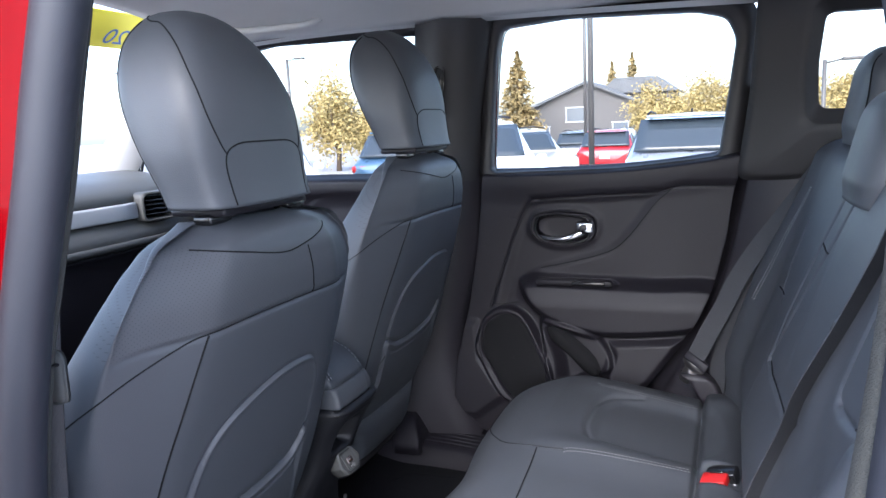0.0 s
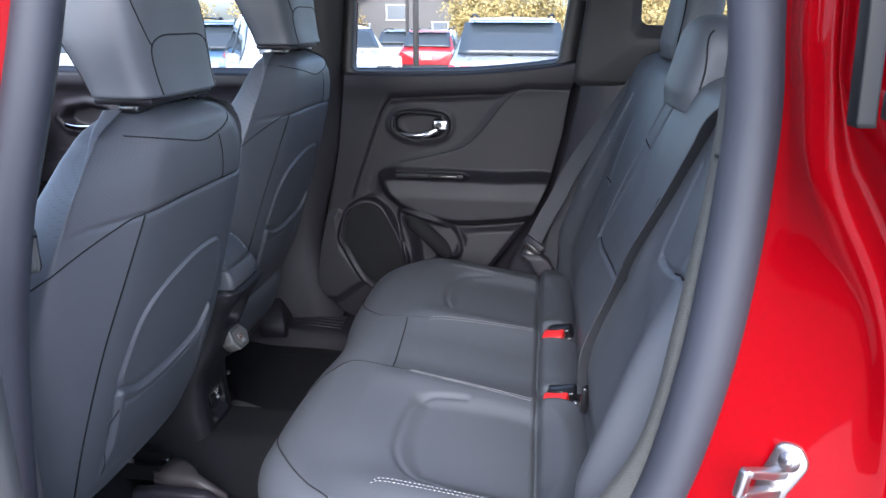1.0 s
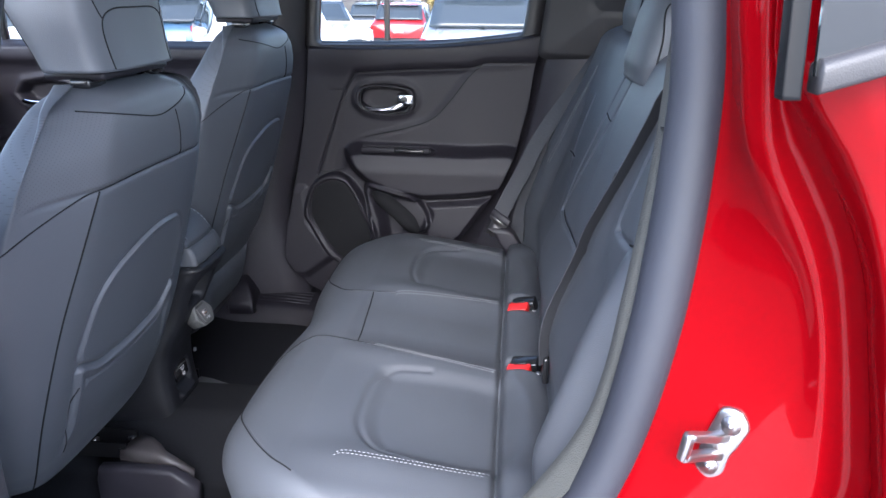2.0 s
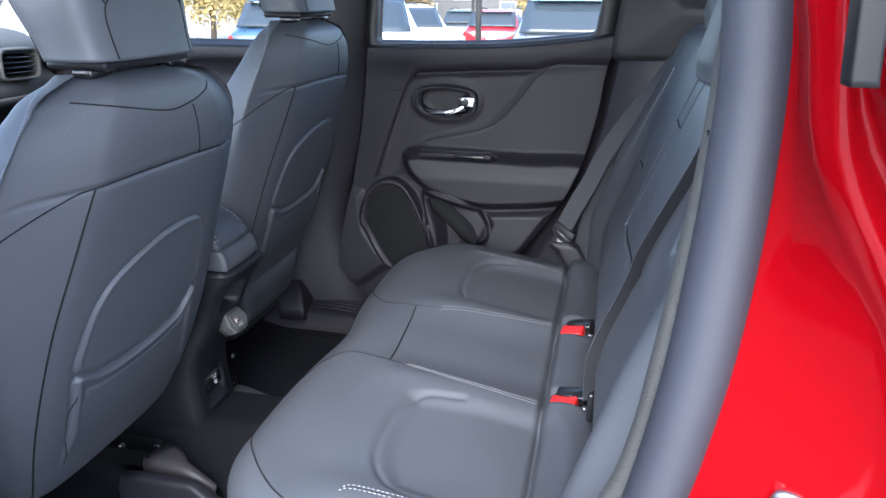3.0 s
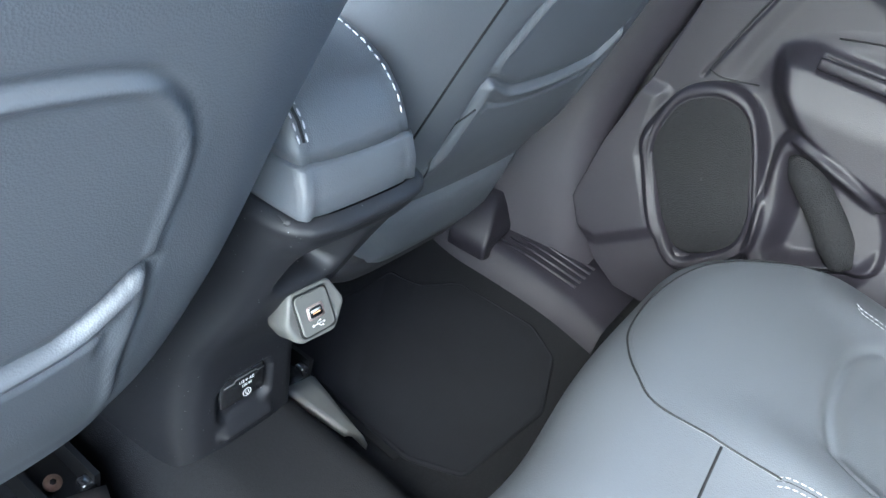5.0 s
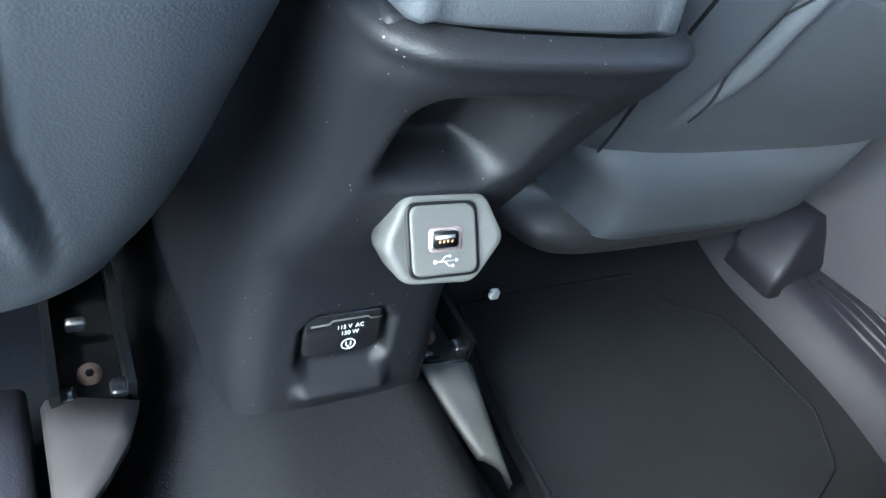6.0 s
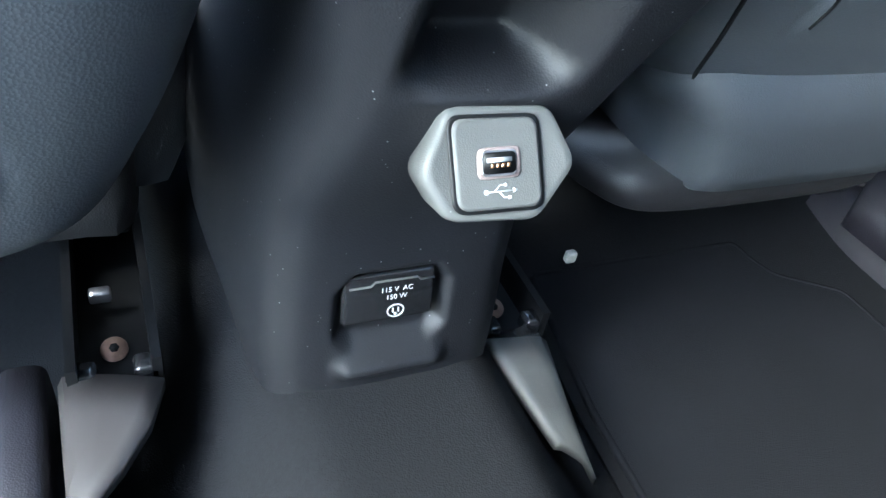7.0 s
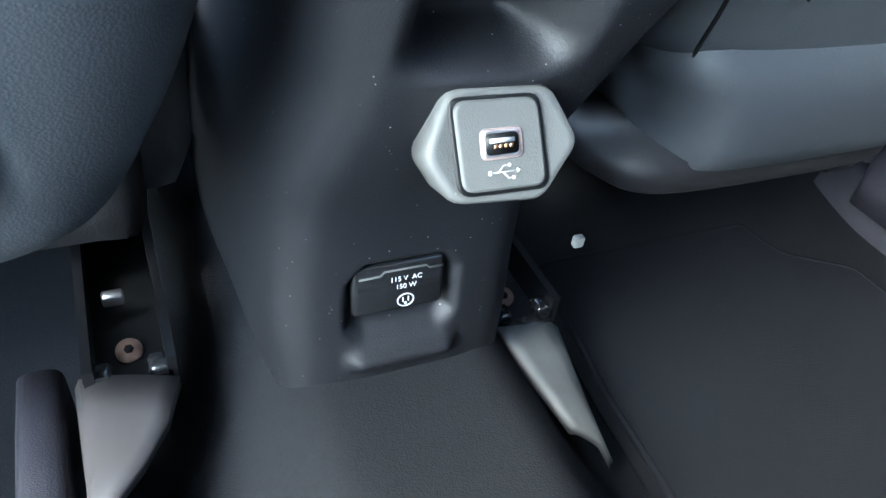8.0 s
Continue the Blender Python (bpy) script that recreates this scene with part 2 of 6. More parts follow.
BLUE_INK = material("blue_ink", (0.03, 0.10, 0.35), 0.5)
PLASTIC_B = material("grained_grey_black_plastic", (0.018, 0.0162, 0.0205), 0.52, grain=0.35, grain_size=0.0012, spec=0.35)
PILLAR_FELT = material("olive_grey_felt", (0.022, 0.023, 0.021), 0.9, grain=0.8, grain_size=0.0016, vary=0.2, vary_size=0.01)
GLASS_DARK = material("dark_privacy_glass", (0.010, 0.011, 0.012), 0.03, coat=0.5, vary=0.05, rough_vary=0.01)


from mathutils.bvhtree import BVHTree


def smooth(x, xs, ys):
    """A smooth curve through a table."""
    xs, ys = np.asarray(xs, float), np.asarray(ys, float)
    m = np.gradient(ys, xs)
    i = np.clip(np.searchsorted(xs, x) - 1, 0, len(xs) - 2)
    h = xs[i + 1] - xs[i]
    t = np.clip((x - xs[i]) / h, 0, 1)
    return ((2 * t**3 - 3 * t**2 + 1) * ys[i] + (t**3 - 2 * t**2 + t) * h * m[i] + (3 * t**2 - 2 * t**3) * ys[i + 1] + (t**3 - t**2) * h * m[i + 1])


def drape(me, pts, way, n=40, lift=0.0):
    """Points along a curve through pts, dropped on a mesh in the direction way."""
    if isinstance(me, BVHTree):
        tree = me
    else:
        tree = BVHTree.FromPolygons([v.co for v in me.vertices], [p.vertices[:] for p in me.polygons])
    w = Vector(way).normalized()
    out = []
    for q in spline(pts, n):
        hit, nor, _, _ = tree.ray_cast(Vector(q) - w * 0.5, w)
        if hit:
            nor = nor if nor.dot(w) < 0 else -nor
            out.append(hit + nor * lift)
    return np.array(out)


def tree_of(me):
    return BVHTree.FromPolygons([v.co for v in me.vertices], [p.vertices[:] for p in me.polygons])


def stitches(path, length=0.0045, gap=0.0022, r=0.00055):
    """A row of short thread stitches along a path."""
    p = np.asarray(path)
    s = np.r_[0, np.cumsum(np.linalg.norm(np.diff(p, axis=0), axis=1))]
    bm = bmesh.new()
    for a in np.arange(0, s[-1] - length, length + gap):
        ends = [np.array([np.interp(v, s, p[:, k]) for k in range(3)]) for v in (a, a + length / 2, a + length)]
        d = ends[2] - ends[0]
        u = np.cross(d, (0, 0, 1.0))
        if np.linalg.norm(u) < 1e-9:
            u = np.cross(d, (0, 1.0, 0))
        u = u / np.linalg.norm(u) * r
        w = np.cross(d, u)
        w = w / np.linalg.norm(w) * r
        rings = [[bm.verts.new(e + k * (c * u + q * w)) for c, q in ((1, 0), (0, 1), (-1, 0), (0, -1))] for e, k in zip(ends, (0.5, 1.0, 0.5))]
        for m_, n_ in zip(rings, rings[1:]):
            for i in range(4):
                bm.faces.new((m_[i], m_[(i + 1) % 4], n_[(i + 1) % 4], n_[i]))
        bm.faces.new(rings[0])
        bm.faces.new(rings[-1])
    return bm


def grid_mesh(name, P, closed_v=False):
    """A mesh from an array of points (nu, nv, 3), quick for dense sheets."""
    nu, nv = P.shape[:2]
    idx = np.arange(nu * nv).reshape(nu, nv)
    if closed_v:
        idx = np.hstack([idx, idx[:, :1]])
    f = np.stack([idx[:-1, :-1], idx[1:, :-1], idx[1:, 1:], idx[:-1, 1:]], -1).reshape(-1, 4)
    me = bpy.data.meshes.new(name)
    me.vertices.add(nu * nv)
    me.vertices.foreach_set("co", P.reshape(-1).astype(np.float32))
    me.loops.add(f.size)
    me.loops.foreach_set("vertex_index", f.reshape(-1).astype(np.int32))
    me.polygons.add(len(f))
    me.polygons.foreach_set("loop_start", np.arange(0, f.size, 4, dtype=np.int32))
    me.update(calc_edges=True)
    me.validate()
    return me


# ---------------------------------------------------------------- ground and car shell
YC = 0.02          # the car's centre line
GROUND = -0.33

bm = bmesh.new()
bmesh.ops.create_grid(bm, x_segments=160, y_segments=160, size=400)
for v in bm.verts:
    v.co.z = GROUND - 0.030 * min(19, max(0, v.co.y - 9))
tagged(part("ground", bm, ASPHALT, smooth=False), "grey asphalt car park lot reaching the horizon", "ground", kind="structure")


# floor carpet with the raised tunnel
def floor_height(X, Y):
    y = Y - 0.0
    hump = 1 - ease(np.abs(y), 0.050, 0.165)
    z = 0.305 + 0.115 * hump
    z = z - 0.05 * hump * ease(X, 0.05, 0.30)
    rise = ease(-X, 0.16, 0.36)
    return z + 0.03 * rise * (1 - hump)


gx, gy = np.meshgrid(np.linspace(-1.5, 0.42, 130), np.linspace(-0.70, 0.74, 120), indexing="ij")
floor = part("floor", grid_mesh("floor", np.stack([gx, gy, floor_height(gx, gy)], -1)), CARPET)
tagged(floor, "charcoal carpet over cabin floor with raised centre tunnel", "floor", kind="structure")
under = part("underbody", slab(np.stack(np.meshgrid([-1.6, 1.6], [-0.80, 0.84], [0.22], indexing="ij"), -1)[:, :, 0], (0, 0, -0.03)), PILLAR, smooth=False)
tagged(under, "dark car underbody panel beneath cabin floor", "car body", kind="structure")

# headliner
gx, gy = np.meshgrid(np.linspace(-0.74, 1.45, 60), np.linspace(-0.62, 0.66, 50), indexing="ij")
e = np.abs(gy - YC) / 0.64
hz = 1.60 - 0.085 * e**2.6 - 0.06 * ease(-gx, 0.5, 1.15) - 0.04 * ease(gx, 0.5, 1.45)
ceiling = part("ceiling", slab(np.stack([gx, gy, hz], -1), (0, 0, 0.015)), HEADLINER)
tagged(ceiling, "pale grey fabric headliner curving down to the sides", "ceiling", kind="structure")
gx, gy = np.meshgrid(np.linspace(-0.78, 1.5, 40), np.linspace(-0.74, 0.78, 40), indexing="ij")
e = np.abs(gy - YC) / 0.76
hz = 1.665 - 0.10 * e**2.6 - 0.05 * ease(-gx, 0.5, 1.2)
roof = part("roof", slab(np.stack([gx, gy, hz], -1), (0, 0, 0.006)), RED)
tagged(roof, "glossy red painted car roof skin", "car body", kind="structure")

# tail and nose closing panels
tail = part("tailgate", slab(np.stack(np.meshgrid([1.55], np.linspace(-0.78, 0.82, 8), np.linspace(0.25, 1.15, 8), indexing="ij"), -1)[0], (0.05, 0, 0)), PLASTIC, smooth=False)
tagged(tail, "dark tailgate inner panel", "car body", kind="structure")
nose = part("firewall", slab(np.stack(np.meshgrid([-1.62], np.linspace(-0.78, 0.82, 8), np.linspace(0.20, 1.05, 8), indexing="ij"), -1)[0], (-0.05, 0, 0)), PLASTIC, smooth=False)
tagged(nose, "dark firewall panel ahead of the dashboard", "car body", kind="structure")


# ---------------------------------------------------------------- right rear door
def door_panel():
    zl = np.array([0.36, 0.40, 0.445, 0.49, 0.60, 0.715, 0.90, 1.12, 1.20])
    xl = np.array([0.10, 0.03, -0.012, -0.042, -0.030, -0.003, 0.032, 0.060, 0.070])
    zr = np.array([0.36, 0.50, 0.568, 0.667, 0.75, 0.837, 0.95, 1.072, 1.138, 1.20])
    xr = np.array([0.40, 0.44, 0.495, 0.568, 0.612, 0.650, 0.676, 0.692, 0.712, 0.72])
    nu, nv = 300, 300
    U, V = np.meshgrid(np.linspace(0, 1, nu), np.linspace(0, 1, nv), indexing="ij")
    X = 0.1 + U * 0.5
    for _ in range(3):
        top = 1.127 + 0.030 * np.clip((X - 0.07) / 0.58, 0, 2) ** 3
        Z = 0.37 + V * (top - 0.37)
        a, b = np.interp(Z, zl, xl), np.interp(Z, zr, xr)
        X = a + U * (b - a)
    p = np.zeros_like(X)                                   # how far it stands into the cabin
    # the padded upper border and the swept rear field stand proud of the handle field
    field = [(.095, .757), (.132, .90), (.165, 1.01), (.205, 1.046), (.35, 1.056), (.512, 1.063), (.500, 1.03), (.447, .959), (.40, .915),
             (.33, .888), (.20, .848), (.16, .80), (.15, .765)]
    d = sdf(X, Z, spline(field, 90, True))
    p += 0.008 * ease(d, -0.022, 0.010)
    step = [(.16, 1.0), (.19, 1.046), (.35, 1.056), (.516, 1.063), (.545, 1.072), (.569, 1.078), (.72, 1.078)]
    above = Z > np.interp(X, [q[0] for q in step], [q[1] for q in step])
    p += 0.004 * above * ease(line_distance(X, Z, step), 0, 0.02) * ease(X, .10, .2)
    p -= 0.003 * np.exp(-(line_distance(X, Z, step[1:]) / 0.0032) ** 2)
    p -= 0.004 * np.exp(-(line_distance(X, Z, [(.067, .751), (.132, .935), (.165, 1.01), (.19, 1.046)]) / 0.0032) ** 2)
    # belt roll
    p += 0.009 * ease(Z, top - 0.10, top - 0.03)
    p -= 0.055 * ease(Z, top - 0.022, top) ** 2
    # armrest
    arm = [(.150, .828), (.20, .846), (.33, .846), (.50, .842), (.66, .838), (.66, .735), (.583, .700), (.45, .684), (.36, .683), (.24, .715), (.185, .752), (.160, .785)]
    d = sdf(X, Z, spline(arm, 90, True))
    p += 0.055 * (1 - ease(d, -0.030, 0.006)) * (0.66 + 0.34 * ease(-Z, -0.842, -0.765))
    ledge = [(.205, .838), (.40, .836), (.42, .828), (.40, .820), (.21, .822)]
    p -= 0.012 * (1 - ease(sdf(X, Z, ledge), -0.003, 0.003))
    # lower field below the armrest
    low = [(.385, .676), (.58, .692), (.56, .655), (.50, .57), (.42, .50), (.36, .50), (.385, .60), (.40, .64)]
    p += 0.028 * (1 - ease(sdf(X, Z, low), -0.02, 0.012))
    # speaker surround
    spk = [(.062, .728), (.105, .752), (.150, .748), (.185, .715), (.215, .655), (.245, .585), (.235, .52), (.16, .46), (.10, .50), (.045, .585), (.024, .632), (.035, .69)]
    d = sdf(X, Z, spline(spk, 90, True))
    p += 0.024 * (1 - ease(d, -0.010, 0.004)) - 0.020 * (1 - ease(d, -0.030, -0.020))
    p += 0.014 * (1 - ease(sdf(X, Z, [(-.05, .44), (.02, .44), (.10, .50), (.03, .60), (.02, .70), (-.05, .70)]), -0.01, 0.02))
    # map pocket with a slanting bottle trough
    pock = [(.215, .715), (.262, .722), (.335, .700), (.375, .672), (.395, .632), (.390, .60), (.34, .57), (.26, .53), (.24, .58)]
    d = sdf(X, Z, spline(pock, 80, True))
    p += 0.030 * (1 - ease(d, -0.004, 0.012))
    trough = [(.225, .700), (.262, .706), (.305, .680), (.372, .600), (.36, .575), (.30, .545), (.262, .56), (.250, .62)]
    d = sdf(X, Z, spline(trough, 80, True))
    p -= 0.040 * (1 - ease(d, -0.030, 0.006))
    # handle bowl
    bowl = [(.185, .978), (.215, 1.010), (.275, 1.020), (.340, 1.008), (.362, .985), (.352, .948), (.315, .930), (.255, .927), (.205, .944)]
    d = sdf(X, Z, spline(bowl, 80, True))
    p += 0.005 * np.exp(-((d - 0.002) / 0.010) ** 2) - 0.030 * (1 - ease(d, -0.020, -0.008))
    base = 0.735 - 0.02 * ease(-Z, -0.72, -0.40)
    Y = base - p
    P = np.stack([X, Y, Z], -1)
    rim = P.copy()
    rim[..., 1] = 0.80
    P = np.concatenate([rim[:1], P, rim[-1:]], 0)
    rim = P.copy()
    rim[..., 1] = 0.80
    return np.concatenate([rim[:, :1], P, rim[:, -1:]], 1)


door = empty("rear_door", (0, 0, 0))
tagged(door, "closed rear passenger door with moulded black trim panel and window", "car door")
panel = part("door_panel", grid_mesh("door_panel", door_panel()), PLASTIC, door)
PT = tree_of(panel.data)
for run in ([(.19, 1.046), (.35, 1.056), (.516, 1.063), (.545, 1.072), (.569, 1.078), (.69, 1.078)], [(.072, .760), (.095, .84), (.132, .935), (.160, 1.005), (.19, 1.046)],
            [(.548, 1.072), (.508, 1.035), (.452, .962), (.405, .917), (.33, .890), (.21, .862)], [(.072, .760), (.10, .757), (.145, .766)], [(.36, .683), (.45, .684), (.583, .700)]):
    part("panel_joint", tube(drape(PT, [(x, .70, z) for x, z in run], (0, 1, 0), 70, .0002), .0013, 6), SEAM_DARK, panel)


# ---------------------------------------------------------------- rear bench
def bench_front(y):
    a = np.abs(y)
    return 0.185 + 0.022 * np.exp(-(y / 0.13) ** 2) + 0.12 * ease(a, 0.38, 0.62) ** 1.5 + 0.06 * ease(a, 0.5, 0.62) ** 2


def bench_top(X, y):
    a = np.abs(y)
    z = 0.624 - 0.17 * np.clip(X - 0.32, 0, 1) ** 1.12
    pad = [(.43, .205), (.405, .26), (.402, .36), (.425, .44), (.47, .475), (.655, .455), (.66, .215)]
    dp = sdf(X, a, spline(pad, 80, True))
    z = z - 0.010 * (1 - ease(dp, -0.034, 0.006))
    z = z - 0.0045 * np.exp(-(line_distance(X, a, spline([(.50, .476), (.44, .455), (.408, .40), (.402, .33), (.408, .26), (.435, .212), (.50, .196)], 40)) / 0.006) ** 2)
    z = z + 0.008 * np.exp(-((a - 0.165) / 0.04) ** 2) * ease(X, .30, .42)
    z = z + 0.010 * np.exp(-((a - 0.50) / 0.045) ** 2) * ease(X, .30, .42)
    z = z - 0.010 * (1 - ease(a, 0.05, 0.16)) * ease(X, .28, .36)
    nest = np.exp(-((y - .153) / .030) ** 4) + np.exp(-((y + .138) / .030) ** 4)
    z = z + (0.026 - 0.024 * nest) * np.sqrt(np.clip(1 - ((X - 0.677) / 0.046) ** 2, 0, 1)) - 0.014 * np.exp(-((X - 0.631) / 0.006) ** 2)
    z = z - 0.03 * ease(a, 0.54, 0.62) ** 2
    return z


def bench_cushion():
    ys = np.linspace(-0.615, 0.615, 330)
    rows = []
    for y in ys:
        xf, r = bench_front(y), 0.075
        n1, n2 = 190, 40
        xt = np.linspace(0.78, xf + r, n1)
        zt = bench_top(xt, np.full(n1, y))
        a = np.linspace(0, math.pi / 2, n2)[1:]
        xa = xf + r - r * np.sin(a)
        drop = r * (1 - np.cos(a))
        za = bench_top(xa, np.full(n2 - 1, y)) - drop
        xb = xf + 0.05 * np.linspace(0, 1, 12)[1:]
        zb = za[-1] + (0.31 - za[-1]) * np.linspace(0, 1, 12)[1:]
        rows.append(np.stack([np.r_[xt, xa, xb], np.full(n1 + n2 + 10, y + 0.03), np.r_[zt, za, zb]], -1))
    P = np.array(rows)
    skirt = P.copy()
    skirt[..., 2] = 0.31
    return np.concatenate([skirt[:1], P, skirt[-1:]], 0)


BACK0, BACKD, BACKN = np.array([0.672, 0, 0.56]), np.array([0.305, 0, 0.952]), np.array([-0.952, 0, 0.305])


def back_relief(h, y):
    """How far the backrest stands forward of its plane, h metres up the slope and y from the bench's middle."""
    a = np.abs(y)
    d = 0.038 * ease(a, 0.46, 0.58) * (1 - 0.75 * ease(h, 0.30, 0.60))
    # seam strip of the split, centre panel edge and outer pads
    for edge in ([(.66, .01), (.575, .075), (.50, .115), (.42, .155), (.35, .182), (.268, .182)], [(.66, -.08), (.575, -.016), (.506, .030), (.445, .075), (.365, .127), (.303, .160), (.268, .180)]):
        d = d - 0.0065 * np.exp(-(line_distance(h, y, edge) / 0.005) ** 2)
    d = d - 0.0045 * np.exp(-(line_distance(h, y, [(.268, .181), (.264, .10), (.272, .0), (.280, -.12), (.31, -.22)]) / 0.0060) ** 2)
    d = d - 0.0065 * np.exp(-(line_distance(h, y, [(.400, -.358), (.397, -.39), (.403, -.44), (.425, -.525), (.436, -.585)]) / 0.005) ** 2)
    d = d - 0.004 * np.exp(-(line_distance(h, y, [(.54, -.36), (.485, -.356), (.45, -.352), (.412, -.350), (.400, -.358)]) / 0.006) ** 2)
    d = d - 0.005 * np.exp(-(line_distance(h, y, [(.50, .36), (.481, .367), (.42, .37), (.349, .346), (.33, .30)]) / 0.005) ** 2)
    d = d + 0.006 * (1 - ease(np.abs(y + .16), .10, .17)) * ease(h, .29, .36) * (1 - ease(h, .52, .62))
    pad = [(.03, .20), (.235, .20), (.30, .26), (.36, .33), (.33, .42), (.20, .45), (.03, .43)]
    d = d - 0.006 * (1 - ease(sdf(h, a, spline(pad, 90, True)), -0.040, 0.015))
    d = d + 0.010 * np.exp(-((h - 0.17) / 0.07) ** 2) * (1 - ease(a, 0.40, 0.5))
    d = d - 0.032 * (1 - ease(h, 0.03, 0.15)) - 0.02 * ease(-h, -0.04, 0.03)
    d = d - 0.07 * ease(h, 0.60, 0.70) ** 2
    d = d - 0.06 * ease(a, 0.57, 0.635) ** 2
    return d


def bench_back():
    H, Y = np.meshgrid(np.linspace(-0.04, 0.70, 280), np.linspace(-0.635, 0.635, 340), indexing="ij")
    d = back_relief(H, Y)
    P = BACK0 + H[..., None] * BACKD + d[..., None] * BACKN
    P[..., 1] = Y + 0.03
    B = P - 0.16 * BACKN
    top = (P[-1:] + B[-1:]) / 2 + 0.02 * BACKD
    return np.concatenate([P, top, B[::-1]], 0)


bench = empty("rear_bench_seat", (0.4, 0.03, 0.31))
tagged(bench, "black leather rear bench seat with pale double stitching", "car seat")


def keep(ob):
    """Hold a part where it was built, under a parent that stands elsewhere."""
    ob.matrix_parent_inverse = ob.parent.matrix_basis.inverted()
    return ob


cushion = keep(part("cushion", grid_mesh("cushion", bench_cushion()), LEATHER, bench))
backrest = keep(part("backrest", grid_mesh("backrest", bench_back()), LEATHER, bench))
CT, BT = tree_of(cushion.data), tree_of(backrest.data)


def both(pts):
    """A line on the bench in (x, y from its middle), and its mirror image."""
    return [[(x, 0.03 + s * y, 0.6) for x, y in pts] for s in (-1, 1)]


DOWN = (0, 0, -1)
for line in both([(.34, .545), (.30, .515), (.255, .465), (.215, .40), (.200, .33), (.206, .24), (.222, .185), (.246, .143), (.274, .118), (.33, .124), (.388, .132)]):
    keep(part("seam", tube(drape(CT, line, DOWN, 90, 0.0002), 0.0012, 6), SEAM_DARK, cushion))
    keep(part("seam", tube(drape(CT, [(x + .004, y, z) for x, y, z in line], DOWN, 90, -0.0008), 0.0013, 6), LEATHER, cushion))
keep(part("seam", tube(drape(CT, [(.336, .150, .6), (.343, .02, .6), (.350, -.094, .6)], DOWN, 50, 0.0003), 0.0014, 6), SEAM_DARK, cushion))
for line in both([(.385, .132), (.400, .140), (.45, .149), (.53, .158), (.618, .167)]) + both([(.392, .505), (.405, .497), (.46, .494), (.55, .492), (.618, .489)]):
    for off in (0.0, 0.0085):
        s = -1 if line[0][1] < 0.03 else 1
        run = drape(CT, [(x + off * 0.3, y - s * off, z) for x, y, z in line], DOWN, 120, 0.0006)
        keep(part("stitching", stitches(run), THREAD, cushion, "pale grey double stitching"))
    mid = drape(CT, [(x, y - (-1 if y < .03 else 1) * 0.0042, z) for x, y, z in line], DOWN, 80, -0.0006)
    keep(part("seam", tube(mid, 0.0008, 6), SEAM_DARK, cushion))


def on_back(h, y, d=0.0):
    q = BACK0 + h * BACKD + d * BACKN
    return (q[0], y + 0.03, q[2])


for line in ([(.283, .53), (.367, .517), (.469, .511), (.56, .49)],):
    for off in (0, 0.009):
        run = drape(BT, [on_back(h, y + off) for h, y in line], -BACKN, 150, 0.0006)
        keep(part("stitching", stitches(run), THREAD, backrest, "pale grey double stitching"))
keep(part("seam", tube(drape(BT, [on_back(.500, .113), on_back(.494, .040)], -BACKN, 12, 0.0002), 0.0016, 6), SEAM_DARK, backrest))
for pts in ([(.268, .181), (.264, .10), (.272, .0), (.280, -.12)], [(.354, .40), (.361, .30)], [(.403, -.44), (.425, -.525), (.434, -.575)]):
    keep(part("seam", tube(drape(BT, [on_back(h, y) for h, y in pts], -BACKN, 40, 0.0003), 0.0016, 6), SEAM_DARK, backrest))
keep(part("belt_guide", box((.008, .014, .024), on_back(.445, -.235, .004), .003, Euler((0, radians(18), 0)).to_matrix().to_4x4()), GLOSS_BLACK, backrest))
for y in (.205, -.125):
    keep(part("anchor_tag", cylinder(.005, .003, (.70, y - .02, float(bench_top(np.array([.70]), np.array([y - .05]))[0]) + .001)), STEEL, cushion, "small pale anchor button"))


def bench_headrest(x, y, z, tall, tilt, wide=.125):
    h = empty("rear_head_restraint", on_back(.60, y))
    tagged(h, "black leather rear head restraint on the bench backrest", "head restraint", group="rear head restraints")
    rows = []
    for t in np.linspace(0, 1, 30):
        half = wide * math.sqrt(max(0.0, 1 - max(0, (t - 0.55) / 0.45) ** 3)) * (0.90 + 0.10 * ease(t, 0, .25)) + .004
        dep = 0.045 * math.sqrt(max(0.0, 1 - max(0, (t - 0.6) / 0.4) ** 3)) * (0.82 + .18 * ease(t, 0, .2)) + .004
        a = np.linspace(0, 2 * math.pi, 64, endpoint=False)
        c, s = np.cos(a), np.sin(a)
        rows.append(np.c_[dep * np.sign(c) * np.abs(c) ** .62, half * np.sign(s) * np.abs(s) ** .62, np.full(64, tall * t)])
    m = Matrix.Translation((x, y + .03, z)) @ Euler((0, radians(tilt), 0)).to_matrix().to_4x4()
    bm = loft(rows)
    bmesh.ops.transform(bm, matrix=m, verts=bm.verts)
    pad = keep(part("pad", bm, LEATHER, h))
    for s in (-.072, .072):
        line = [m @ Vector((-.05, s * 1.5, .015)), m @ Vector((-.05, s * 1.45, tall * .55)), m @ Vector((-.05, s * 1.2, tall * .88))]
        run = drape(pad.data, line, (1, 0, 0), 30, .0002)
        if len(run) > 3:
            keep(part("seam", tube(run, .0016, 6), SEAM_DARK, pad))
    for s in (-.06, .06):
        p = cylinder(.006, .07, (.045, s, .01))
        bmesh.ops.transform(p, matrix=m, verts=p.verts)
        keep(part("post", p, CHROME, h))
    return h


bench_headrest(.873, -.045, 1.112, .165, 14, .105)
bench_headrest(.925, .385, 1.175, .185, 10, .120)


